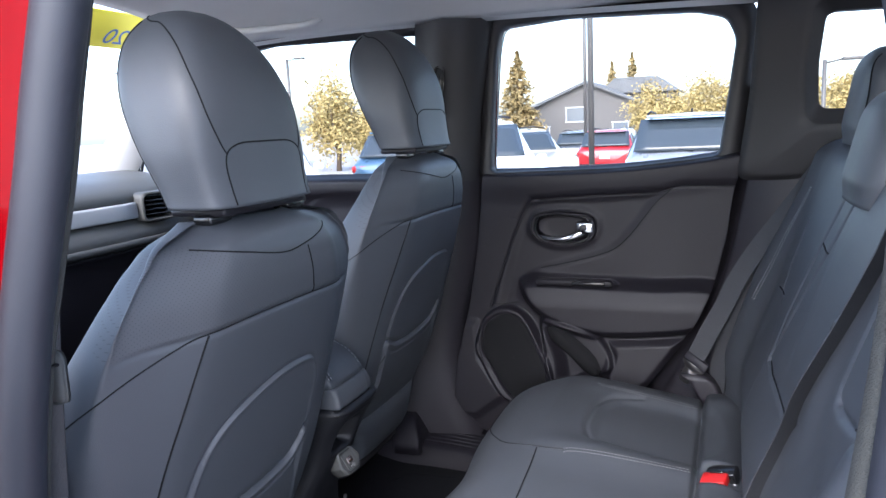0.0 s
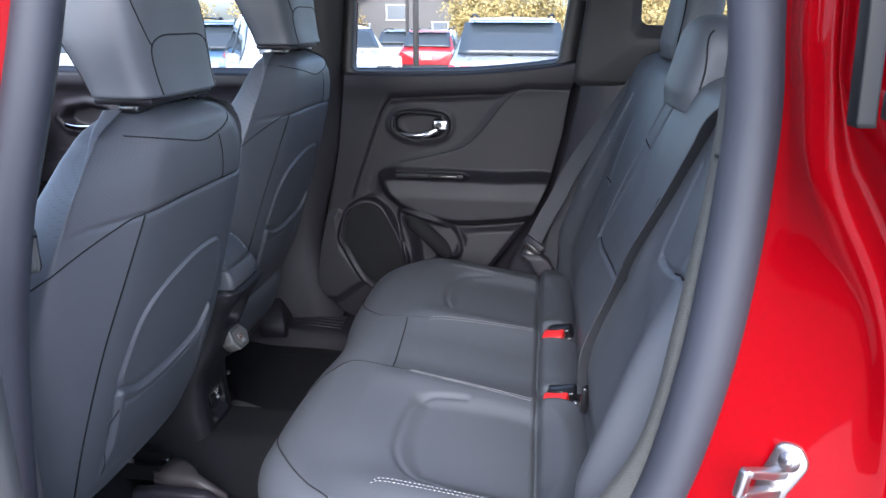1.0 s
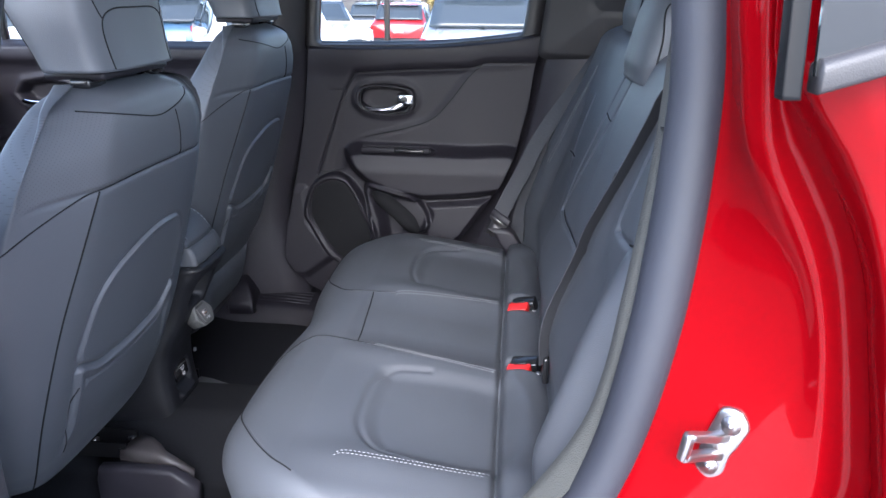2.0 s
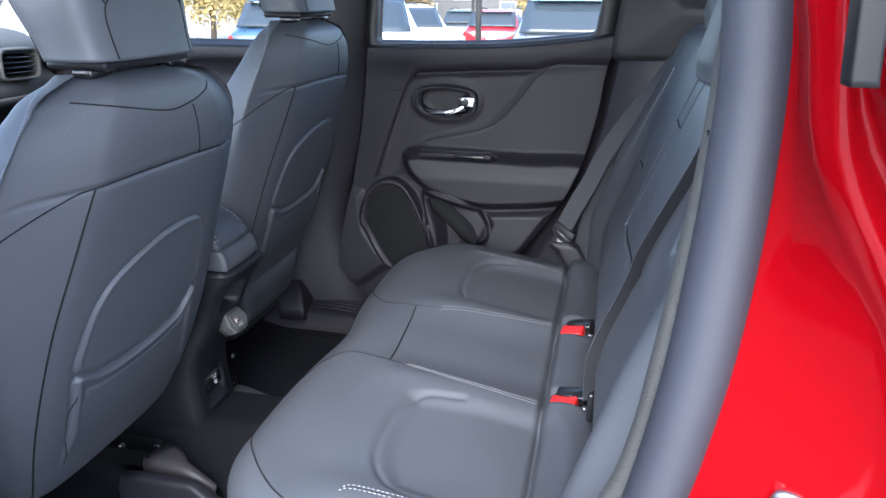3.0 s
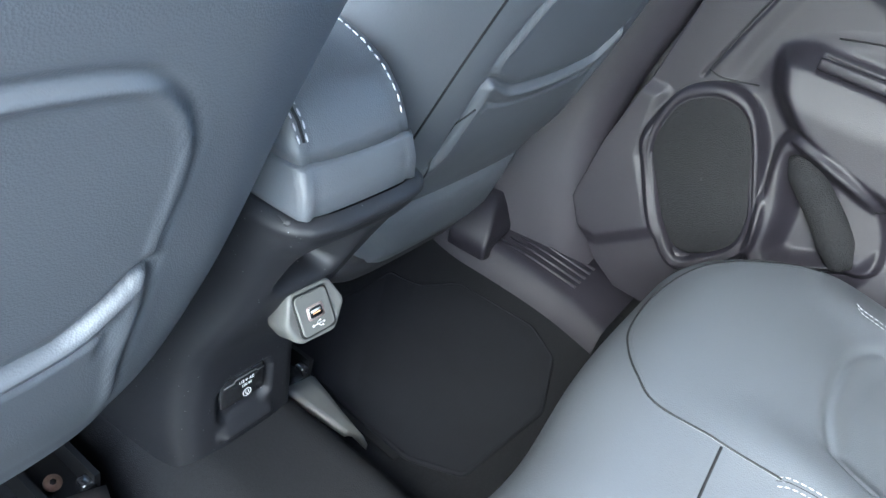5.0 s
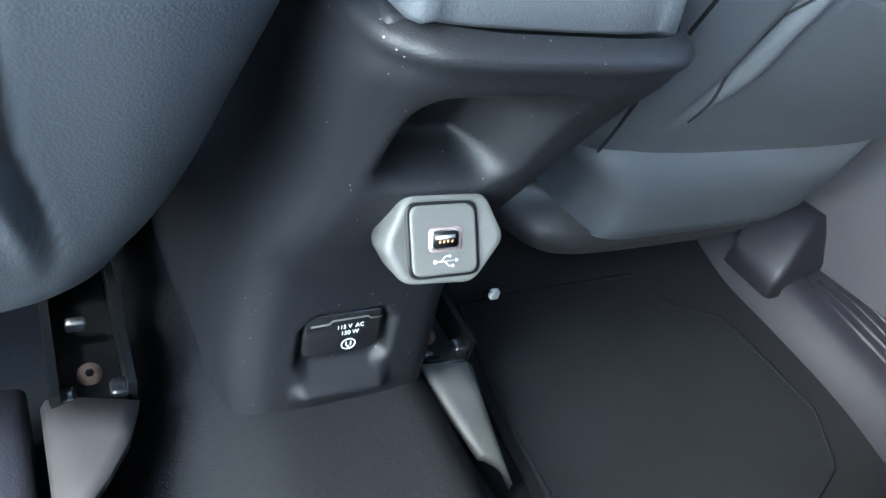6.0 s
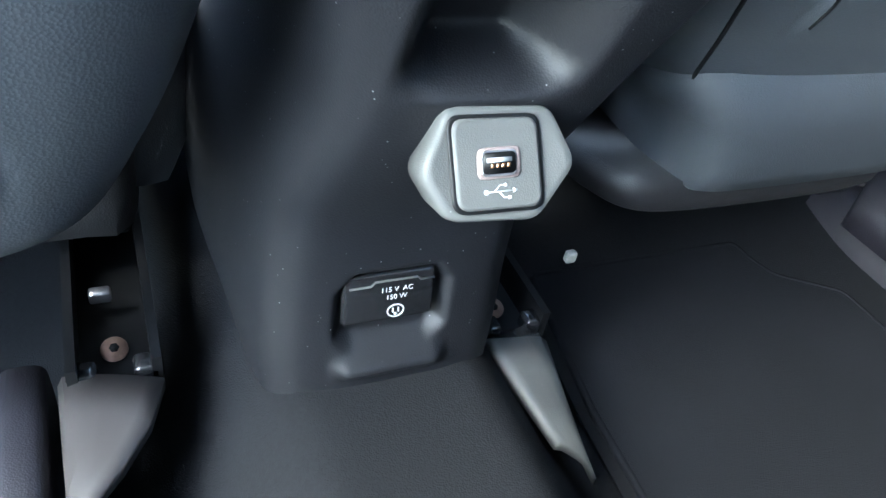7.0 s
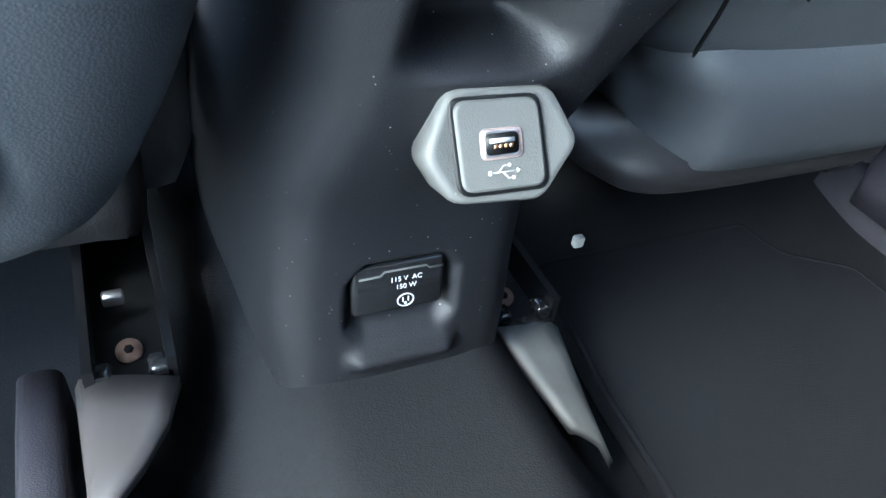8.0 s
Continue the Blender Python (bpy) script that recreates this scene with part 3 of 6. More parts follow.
# ---------------------------------------------------------------- front seats
def seat_section(z):
    """One level ring of the front seat's backrest, about its own middle line: x to the rear, y across."""
    zs = [0.520, 0.545, 0.59, 0.70, 0.82, 0.94, 1.02, 1.07, 1.105, 1.130, 1.146]
    rear = smooth(z, zs, [-0.085, -0.055, -0.030, 0.014, 0.052, 0.088, 0.110, 0.119, 0.118, 0.106, 0.080])
    half = smooth(z, zs, [0.165, 0.192, 0.214, 0.246, 0.270, 0.272, 0.260, 0.240, 0.212, 0.175, 0.105])
    flat = smooth(z, zs, [0.130, 0.160, 0.182, 0.206, 0.208, 0.190, 0.172, 0.155, 0.135, 0.110, 0.070])
    wing = smooth(z, zs, [0.12, 0.16, 0.20, 0.21, 0.195, 0.155, 0.120, 0.10, 0.085, 0.065, 0.040])
    core = smooth(z, zs, [0.08, 0.10, 0.12, 0.12, 0.115, 0.105, 0.095, 0.088, 0.078, 0.06, 0.035])
    pts = [(0, 0), (-0.003, flat * 0.7), (-0.016, flat), (-0.05, half * 0.96), (-0.5 * wing, half), (-wing, half * 0.93), (-wing + 0.01, half * 0.80),
           (-core - 0.01, half * 0.6), (-core, 0)]
    ring = pts + [(x, -y) for x, y in pts[-2:0:-1]]
    q = spline(ring, 360, closed=True)
    q[:, 1] *= np.where(q[:, 1] > 0, 1 + .09 * ease(z, .82, 1.02), 1)
    return np.c_[q[:, 0] + rear, q[:, 1], np.full(360, z)]


MAIN_SEAM = [(-.30, 1.00), (-.23, 1.015), (-.15, 1.017), (-.05, 1.020), (.08, 1.018), (.20, 1.012), (.30, 1.004)]


def seat_back():
    z = np.r_[np.linspace(0.520, 0.70, 60), np.linspace(0.702, 0.93, 150), np.linspace(0.933, 1.0, 30), np.linspace(1.002, 1.146, 70)]
    P = np.array([seat_section(v) for v in z])
    y, zz = P[..., 1], P[..., 2]
    rear = ease(P[..., 0] - P[..., 0].max(1)[:, None], -0.06, -0.02)
    pocket = [(-.150, .76), (-.148, .80), (-.128, .850), (-.09, .882), (-.02, .905), (.038, .914), (.100, .911), (.123, .897), (.137, .876), (.142, .850), (.140, .80), (.134, .765), (.02, .72), (-.08, .725)]
    d = sdf(y, zz, spline(pocket, 90, True))
    hem = np.interp(y, [-.15, -.09, 0, .085, .112, .137], [.750, .733, .730, .740, .757, .782])
    P[..., 0] += ease(zz - hem, .002, .016) * rear * (0.0022 * (1 - ease(d, -0.012, 0.0005)) + 0.0036 * np.exp(-((d + 0.0045) / 0.0033) ** 2) - 0.0025 * np.exp(-((d - 0.002) / 0.003) ** 2))
    pouch = [(-.150, .752), (-.09, .733), (0, .730), (.085, .740), (.112, .757), (.137, .782), (.143, .70), (.135, .56), (-.12, .56), (-.145, .66), (-.15, .715)]
    d = sdf(y, zz, spline(pouch, 90, True))
    P[..., 0] += rear * (0.0035 * (1 - ease(d, -0.012, 0.0005)) + 0.0042 * np.exp(-((d + 0.007) / 0.0045) ** 2) - 0.0035 * np.exp(-((d + 0.021) / 0.003) ** 2) * ease(zz, .70, .72) - 0.0045 * np.exp(-((d - 0.002) / 0.003) ** 2)) * ease(zz, .58, .66)
    edge = np.interp(y, [q[0] for q in MAIN_SEAM], [q[1] for q in MAIN_SEAM])
    P[..., 0] -= 0.0035 * rear * np.exp(-((zz - edge) / 0.004) ** 2)
    return P


def headrest_point(t, a):
    """A point of the front head restraint: t up its height, a round it (0 is its back)."""
    half = 0.122 * (0.93 + 0.07 * ease(t, 0, .3)) * math.sqrt(max(0.0, 1 - max(0, (t - 0.22) / 0.78) ** 2.3)) + 0.004
    dep = (0.050 + 0.022 * ease(t, 0, .6)) * math.sqrt(max(0.0, 1 - max(0, (t - 0.45) / 0.55) ** 2.8)) + 0.004
    c, s = np.cos(a), np.sin(a)
    n = 2 / 3.7
    return np.stack([0.060 - 0.075 * t + dep * np.sign(c) * np.abs(c) ** n, half * np.sign(s) * np.abs(s) ** n, 0 * c + 1.163 + 0.258 * t], -1)


def seat_headrest():
    a = np.linspace(0, 2 * math.pi, 120, endpoint=False)
    return loft([headrest_point(t, a) for t in np.linspace(0, 1, 60)])


def front_seat(x, y):
    s = empty("front_seat", (x, y, 0.30))
    tagged(s, "black leather front bucket seat with map pocket on its back", "car seat", group="front seats")
    off = Matrix.Translation((0, 0, -0.30))

    def add(name, me, mat, label="", under=None):
        o = part(name, me, mat, under or s, label)
        o.matrix_parent_inverse = Matrix() if under else off
        return o

    P = seat_back()
    back = add("backrest", grid_mesh("backrest", P, closed_v=True), LEATHER)
    me = back.data
    me.materials.append(LEATHER_PERF)
    xs, zs = [q[0] for q in MAIN_SEAM], [q[1] for q in MAIN_SEAM]
    for f in me.polygons:
        c = f.center
        if c.z > np.interp(c.y, xs, zs) + .002 and c.x > 0.03 and c.z < np.interp(c.y, [-.153, -.08, 0, .05, .10, .13], [1.124, 1.108, 1.095, 1.097, 1.105, 1.12]):
            f.material_index = 1
    T = tree_of(me)
    REAR, SIDE = (-1, 0, 0), (-0.45, 0.9, 0)

    def line(pts, way, n=60, r=.0010):
        run = drape(T, pts, way, n, .0002)
        if len(run) > 3:
            add("seam", tube(run, r, 6), SEAM_DARK, under=back)

    line([(.1, a, b) for a, b in [(-.150, 1.017)] + MAIN_SEAM[3:6]], REAR)
    line([(.1, -.15, 1.017), (.105, -.20, 1.014), (.09, -.245, 1.00), (.05, -.265, .975), (-.02, -.265, .93), (-.08, -.265, .88)], SIDE, 70)
    line([(.1, -.150, 1.015), (.08, -.185, .93), (.05, -.212, .83), (.01, -.225, .70), (-.03, -.22, .58), (-.06, -.20, .53)], SIDE, 90, .0014)
    line([(.1, .056, 1.093), (.1, .068, 1.06), (.1, .080, 1.019)], REAR, 24)
    line([(.1, -.150, 1.120), (.1, -.08, 1.106), (.1, -.004, 1.093), (.1, .05, 1.097), (.1, .10, 1.107), (.1, .125, 1.118)], REAR)
    line([(.02, -.146, .717), (.012, -.150, .68), (-.01, -.140, .60)], REAR, 30)

    head = add("head_restraint", seat_headrest(), LEATHER)

    def round_seam(pts, r=.0011):
        """A seam given by (height, degrees round the restraint)."""
        q = spline([(t, radians(a), 0) for t, a in pts], 60)
        run = np.array([headrest_point(t, np.array(a)) for t, a, _ in q])
        add("seam", tube(run, r, 6), SEAM_DARK, under=head)

    for sgn in (-1, 1):
        round_seam([(t, sgn * a) for t, a in ((.01, 128), (.25, 127), (.55, 126), (.80, 122), (.93, 108))], .0014)
        round_seam([(t, sgn * a) for t, a in ((.965, 118), (.92, 90), (.80, 66), (.62, 52), (.45, 42), (.30, 31), (.26, 27))])
    round_seam([(.01, -31), (.12, -31), (.21, -30), (.27, -25), (.305, -13), (.31, 0), (.305, 13), (.27, 25), (.21, 30), (.12, 31), (.01, 31)])
    add("collar", box((.085, .19, .012), (.055, 0, 1.158), .005), PLASTIC)
    for d in (-0.076, 0.100):
        add("post", cylinder(0.007, 0.10, (0.060, d, 1.15)), CHROME)
        add("post_guide", box((.030, .045, .014), (.064, d, 1.148), .005), GLOSS_BLACK)
        add("release_button", box((.012, .014, .010), (.070, d + .026, 1.152), .003), PLASTIC_GREY)
    cush = [np.c_[spline([(-.27, 0), (-.27, .2), (-.28, .25), (-.40, .26), (-.60, .24), (-.64, .12), (-.64, 0), (-.64, -.12), (-.60, -.24), (-.40, -.26), (-.28, -.25), (-.27, -.2)], 80, True) * k, np.full(80, zz)]
            for zz, k in ((.44, .92), (.47, 1), (.57, 1), (.60, .97), (.615, .85))]
    add("cushion", loft(cush), LEATHER)
    skirt = [np.c_[spline([(-.215, 0), (-.215, .16), (-.225, .20), (-.34, .21), (-.55, .21), (-.58, 0), (-.55, -.21), (-.34, -.21), (-.225, -.20), (-.215, -.16)], 80, True), np.full(80, zz)] for zz in (.425, .45, .525)]
    add("seat_skirt", loft(skirt), PILLAR, "dark felt panel under the seat")
    for d in (-.24, .24):
        add("side_shield", box((.30, .03, .10), (-.50, d, .49), .01), PLASTIC)
    return s


seat_l = front_seat(0.0, -0.335)
seat_r = copy_thing(seat_l, pose(-0.035, 0.36, 0.345))
ring = seat_section(.56)
low = [np.c_[ring[:, :2] * k + (dx, 0), np.full(360, z)] + (-.035, .36, .045) for z, k, dx in ((.56, .97, 0), (.51, .96, -.010), (.465, .95, -.022), (.444, .93, -.034), (.438, .88, -.045))]
for row, k in zip(low, (0, .6, 1, 1, 1)):
    row[:, 1] += .075 * k * ease(.36 - row[:, 1], .06, .22)
keep(part("lower_trim", loft(low), LEATHER, seat_r))
low = [np.c_[ring[:, :2] * k + (dx, 0), np.full(360, z)] + (-.035, .36, .045) for z, k, dx in ((.446, .84, -.05), (.415, .83, -.055), (.41, .80, -.06))]
keep(part("seat_base", loft(low), PILLAR, seat_r, "dark felt panel under the seat"))


# ---------------------------------------------------------------- centre console
def console_ring(z, n=520):
    zs = [.395, .43, .50, .545, .58, .62, .66, .70, .728, .742, .746]
    rear = smooth(z, zs, [-.048, -.054, -.060, -.055, -.040, -.020, -.004, .014, .031, .033, .025])
    half = smooth(z, zs, [.077, .080, .079, .076, .072, .069, .074, .082, .084, .083, .079])
    pts = [(0, 0), (-.001, half * .5), (-.009, half * .82), (-.035, half), (-.12, half + .006), (-.26, half + .01), (-.27, half * .6), (-.27, 0)]
    ring = pts + [(x, -y) for x, y in pts[-2:0:-1]]
    q = spline(ring, n, closed=True)
    return np.c_[q[:, 0] + rear, q[:, 1] + 0.001 + 0.012 * ease(z, .56, .70), np.full(n, z)]


P = np.array([console_ring(v) for v in np.linspace(.395, .746, 170)])
face = ease(P[..., 0] - P[..., 0].max(1)[:, None], -0.035, -0.012)
y, zz = P[..., 1] + 0.003, P[..., 2]
groove = (1 - ease(np.abs(y), 0.014, 0.044)) * ease(zz, .640, .662) * (1 - ease(zz, .690, .722))
P[..., 0] -= face * groove * 0.040
well = sdf(y, zz, [(-.036, .458), (-.026, .444), (.024, .444), (.034, .458), (.034, .492), (.024, .506), (-.026, .506), (-.036, .492)])
P[..., 0] -= face * 0.011 * (1 - ease(well, -0.009, 0.003)) * ease(zz, .442, .460)
P[..., 0] += face * 0.008 * np.exp(-((zz - .436) / .007) ** 2) * (1 - ease(np.abs(y), .026, .04))
console = empty("centre_console", (0, 0, 0.40))
tagged(console, "dusty black plastic centre console with leather armrest between front seats", "console")
keep(part("body", grid_mesh("body", P, closed_v=True), PLASTIC_DUSTY, console))
keep(part("body_top", box((.26, .14, .01), (-.115, .004, .741), .004), PLASTIC_DUSTY, console))
lid = [np.c_[spline([(x0, .0), (x0 - .004, .050), (x0 - .020, .0645), (-.16, .066), (-.30, .066), (-.32, .03), (-.32, -.03), (-.30, -.066), (-.16, -.066), (x0 - .020, -.0645), (x0 - .004, -.050)], 120, True) + (0, 0.004), np.full(120, zz)]
       for zz, x0 in ((.786, .014), (.796, .010), (.812, .000), (.828, -.018), (.840, -.042), (.848, -.075), (.850, -.12))]
lid_ob = keep(part("armrest_lid", loft(lid), LEATHER, console, "padded black leather armrest with pale stitching"))
trim = [np.c_[spline([(x0, .0), (x0 - .003, .052), (x0 - .018, .066), (-.16, .067), (-.30, .067), (-.32, .0), (-.30, -.067), (-.16, -.067), (x0 - .018, -.066), (x0 - .003, -.052)], 120, True) + (0, 0.004), np.full(120, zz)]
        for zz, x0 in ((.747, .024), (.750, .027), (.768, .024), (.782, .018), (.785, .015))]
keep(part("armrest_plate", loft(trim), LEATHER, console))
LT = tree_of(lid_ob.data)
for yy in (-.055, -.047, .058):
    run = drape(LT, [(.004, yy, .80), (-.02, yy, .82), (-.06, yy * .98, .84), (-.10, yy * .97, .85)], (-.6, 0, -.8), 60, .0007)
    keep(part("stitching", stitches(run, .006, .003, .0011), THREAD, lid_ob, "pale grey stitching"))
keep(part("seam", tube(drape(LT, [(.004, -.051, .80), (-.02, -.051, .82), (-.10, -.050, .85)], (-.6, 0, -.8), 40, .0), .0015, 6), SEAM_DARK, lid_ob))

# charging socket on its grey snout: s runs down the face, y across it
UC, UD, UN = np.array([.001, .0004, .6195]), np.array([.533, 0, -.846]), np.array([.846, 0, .533])


def on_snout(y, s, d=0.0):
    return UC + np.array([0, y, 0]) + s * UD + d * UN


def rounded_poly(pts, r=.006, n=5):
    """Corner points of an outline, each rounded."""
    p = np.asarray(pts, float)
    out = []
    for a, b, c in zip(np.roll(p, 1, 0), p, np.roll(p, -1, 0)):
        u, v = (a - b) / np.linalg.norm(a - b), (c - b) / np.linalg.norm(c - b)
        for t in np.linspace(0, 1, n):
            out.append(b + u * r * (1 - t) ** 2 + v * r * t**2)
    return np.array(out)


HEX = rounded_poly([(-.0205, -.0250), (.0265, -.0225), (.0390, .002), (.0190, .0245), (-.0225, .0215), (-.0335, .001)], .006, 6)
rings = []
for k, d in ((.86, .0), (.95, .0008), (1.0, -.002), (1.0, -.006), (.95, -.013), (.84, -.030)):
    rings.append([on_snout(q[0] * k, q[1] * k if k < 1.01 else q[1] * (1 + (k - 1) * .6), d) for q in HEX])
snout = keep(part("socket_snout", loft(rings), PLASTIC_GREY, console, "worn grey plastic hexagonal socket surround"))
SQ = rounded_poly([(-.0215, -.0205), (.0190, -.0195), (.0210, .0195), (-.0200, .0185)], .006, 6)
keep(part("socket_gasket", loft([[on_snout(q[0] * k, q[1] * k, d) for q in SQ] for k, d in ((1.02, -.002), (1.02, .0014), (.97, .0014))]), IRON, snout))
keep(part("socket_face", loft([[on_snout(q[0] * k, q[1] * k, d) for q in SQ] for k, d in ((.94, -.002), (.94, .0022), (.90, .0028), (.86, .0028))]), PLASTIC_GREY, snout))
RG = rounded_poly([(-.0095, -.0062), (.0095, -.0062), (.0095, .0062), (-.0095, .0062)], .003, 4)
keep(part("port_ring", loft([[on_snout(q[0] * k - .0005, q[1] * k - .001, d) for q in RG] for k, d in ((1.02, .002), (1.02, .0033), (.97, .0037))]), PORT_RING, snout, "pinkish white glowing port ring"))
keep(part("port_shell", loft([[on_snout(q[0] * k - .0008, q[1] * k - .001, d) for q in RG] for k, d in ((.84, .0034), (.84, .0040), (.80, .0040))]), STEEL, snout))
keep(part("port_mouth", loft([[on_snout(q[0] * .79 - .0008, q[1] * .70 - .001, d) for q in RG] for d in (.003, .0042)]), IRON, snout))
tong = np.array([(-.0056, -.0020), (.0056, -.0020), (.0056, -.0002), (-.0056, -.0002)])
keep(part("port_tongue", loft([[on_snout(q[0] - .0008, q[1] - .0012, d) for q in tong] for d in (.0035, .0045)]), PALE_TRIM, snout))
for k in range(4):
    pin = [(-.0044 + .0024 * k, .0004), (-.0030 + .0024 * k, .0004), (-.0034 + .0024 * k, .0020), (-.0048 + .0024 * k, .0020)]
    keep(part("contact", loft([[on_snout(a, b - .0012, d) for a, b in pin] for d in (.0038, .0045)]), COPPER, snout))


def mark(pts, r, d=.0031):
    return tube([on_snout(a, b, d) for a, b in pts], r, 6, flat=.4)


sym = join(mark([(-.0060, .0105), (.0060, .0105)], .00034), mark([(-.003, .0105), (-.0005, .0080), (.0018, .0080)], .00034), mark([(-.001, .0105), (.0015, .0132), (.0038, .0132)], .00034),
           cylinder(.0010, .0008, on_snout(-.0066, .0105, .0031), Vector(UN).to_track_quat("Z", "Y").to_matrix().to_4x4(), 12),
           cylinder(.0007, .0008, on_snout(.0022, .0080, .0031), Vector(UN).to_track_quat("Z", "Y").to_matrix().to_4x4(), 12),
           box((.0013, .0013, .0008), on_snout(.0040, .0132, .0031), 0, Vector(UN).to_track_quat("Z", "Y").to_matrix().to_4x4()),
           loft([[on_snout(a, b, d) for a, b in ((.0056, .0095), (.0076, .0105), (.0056, .0115))] for d in (.0028, .0034)]))
keep(part("socket_symbol", sym, WHITE_PRINT, snout, "white printed trident symbol"))

# mains outlet flap low on the console
tilt = Euler((0, radians(-10), 0)).to_matrix().to_4x4()
flap = keep(part("outlet_flap", box((.007, .056, .034), (-.0640, -.007, .4845), .003, tilt), GLOSS_BLACK, console, "gloss black outlet flap with white print"))
keep(part("flap_lip", tube([(-.0598 - .176 * (z - .4838), y, z) for y, z in ((-.0315, .4945), (-.0190, .4945), (-.0165, .4970), (.0090, .4970), (.0110, .4950), (.0195, .4950))], .0006, 6), PLASTIC_GREY, flap, "thin pale hinge edge"))


def lettering(text, size, at, parent, mat):
    cu = bpy.data.curves.new("print", "FONT")
    cu.body, cu.size, cu.align_x, cu.extrude, cu.offset = text, size, "CENTER", 0.0002, -0.00007
    tmp = bpy.data.objects.new("print", cu)
    scene.collection.objects.link(tmp)
    me = bpy.data.meshes.new_from_object(tmp.evaluated_get(bpy.context.evaluated_depsgraph_get()))
    bpy.data.objects.remove(tmp)
    me.materials.clear()
    me.transform(at)
    return keep(part("print", me, mat, parent, "white lettering", smooth=False))


FACE = Matrix(((0, 0, 1, 0), (1, 0, 0, 0), (0, 1, 0, 0), (0, 0, 0, 1)))     # letters upright, read from the rear
lettering("115 V  AC", .0046, Matrix.Translation((-.0610, -.003, .4890)) @ tilt @ FACE, flap, WHITE_PRINT)
lettering("150 W", .0046, Matrix.Translation((-.0601, -.003, .4838)) @ tilt @ FACE, flap, WHITE_PRINT)
ring = [(-.0586 - .176 * .0042 * math.sin(a), -.003 + .0050 * math.cos(a), .4755 + .0042 * math.sin(a)) for a in np.linspace(0, 2 * math.pi, 24, endpoint=False)]
keep(part("outlet_symbol", join(tube(ring, .0004, 5, closed=True), tube([(-.0590, -.0047, .4775), (-.0584, -.0047, .4745)], .0004, 5), tube([(-.0590, -.0013, .4775), (-.0584, -.0013, .4745)], .0004, 5),
                               cylinder(.0009, .0006, (-.0582, -.003, .4733), Euler((0, radians(90), 0)).to_matrix().to_4x4(), 10)), WHITE_PRINT, flap, "white printed socket symbol"))


# ---------------------------------------------------------------- left body side: aperture seals and red jambs
def curve2(pts, y, n=40):
    q = spline(pts, n)
    return np.c_[q[:, 0], np.full(n, y) if np.isscalar(y) else spline(np.c_[y, y], n)[:, 0], q[:, 1]]


C_SEAL = [(.760, 1.44), (.790, 1.30), (.801, 1.20), (.800, 1.13), (.796, 1.056), (.784, .936), (.757, .80), (.71, .69), (.62, .575), (.50, .46), (.36, .38), (.15, .35), (-.02, .35)]
body = empty("car_side", (0.75, -0.75, 0.9))
tagged(body, "glossy red painted rear body side with open door aperture", "car body", kind="structure")
keep(part("door_seal", tube(curve2(C_SEAL, -0.688, 90), 0.027, 12), RUBBER, body, "thick grey rubber door seal"))
JAMB = [curve2(q, y, 60) for y, q in (
    (-.694, [(.79, 1.45), (.806, 1.27), (.810, 1.20), (.810, 1.13), (.805, 1.05), (.795, .96), (.778, .86), (.750, .76), (.70, .65), (.60, .52), (.36, .36)]),
    (-.716, [(.80, 1.45), (.810, 1.263), (.817, 1.217), (.823, 1.145), (.827, 1.067), (.828, 1.0), (.818, .92), (.79, .82), (.72, .67), (.61, .52), (.36, .355)]),
    (-.771, [(.79, 1.45), (.804, 1.263), (.811, 1.221), (.822, 1.156), (.845, 1.105), (.875, 1.052), (.890, 1.006), (.897, .963), (.898, .917), (.889, .869), (.875, .81), (.83, .70), (.70, .53), (.36, .34)]),
    (-.790, [(.805, 1.45), (.820, 1.263), (.825, 1.222), (.833, 1.158), (.848, 1.122), (.873, 1.08), (.889, 1.041), (.902, .99), (.910, .935), (.916, .878), (.918, .82), (.89, .70), (.75, .50), (.36, .32)]),
    (-.783, [(.815, 1.455), (.829, 1.25), (.834, 1.217), (.850, 1.166), (.872, 1.128), (.895, 1.085), (.910, 1.045), (.922, .995), (.932, .94), (.941, .885), (.944, .83), (.915, .70), (.765, .49), (.36, .305)]),
    (-.806, [(.81, 1.46), (.825, 1.24), (.830, 1.212), (.852, 1.17), (.880, 1.127), (.902, 1.087), (.916, 1.049), (.927, 1.0), (.939, .948), (.950, .893), (.956, .846), (.93, .70), (.78, .48), (.36, .29)]),
    (-.868, [(.79, 1.46), (.811, 1.243), (.829, 1.203), (.857, 1.165), (.877, 1.13), (.892, 1.093), (.908, 1.04), (.920, .98), (.930, .92), (.935, .85), (.90, .68), (.77, .46), (.36, .27)]),
    (-.900, [(1.6, 1.47), (1.6, 1.28), (1.6, 1.21), (1.6, 1.16), (1.6, 1.06), (1.6, .94), (1.6, .84), (1.6, .67), (1.6, .46), (1.6, .27)]))]


def fold(pts, r, n=7):
    """A pressed-metal section: straight runs between corners that are each rounded by r."""
    p = np.asarray(pts, float)
    out_ = [p[0]]
    for a, b, c in zip(p[:-2], p[1:-1], p[2:]):
        la, lc = np.linalg.norm(a - b), np.linalg.norm(c - b)
        u, v = (a - b) / la * min(r, la * .48), (c - b) / lc * min(r, lc * .48)
        out_ += [b + u * (1 - t) ** 2 + v * t**2 for t in np.linspace(0, 1, n)]
    return np.array(out_ + [p[-1]])


rows = np.array([fold([c_[k] for c_ in JAMB[:7]] + [JAMB[6][k] + (.03, -.016, 0), JAMB[7][k]], .009) for k in range(60)])
keep(part("quarter_panel", sheet(rows), RED, body))

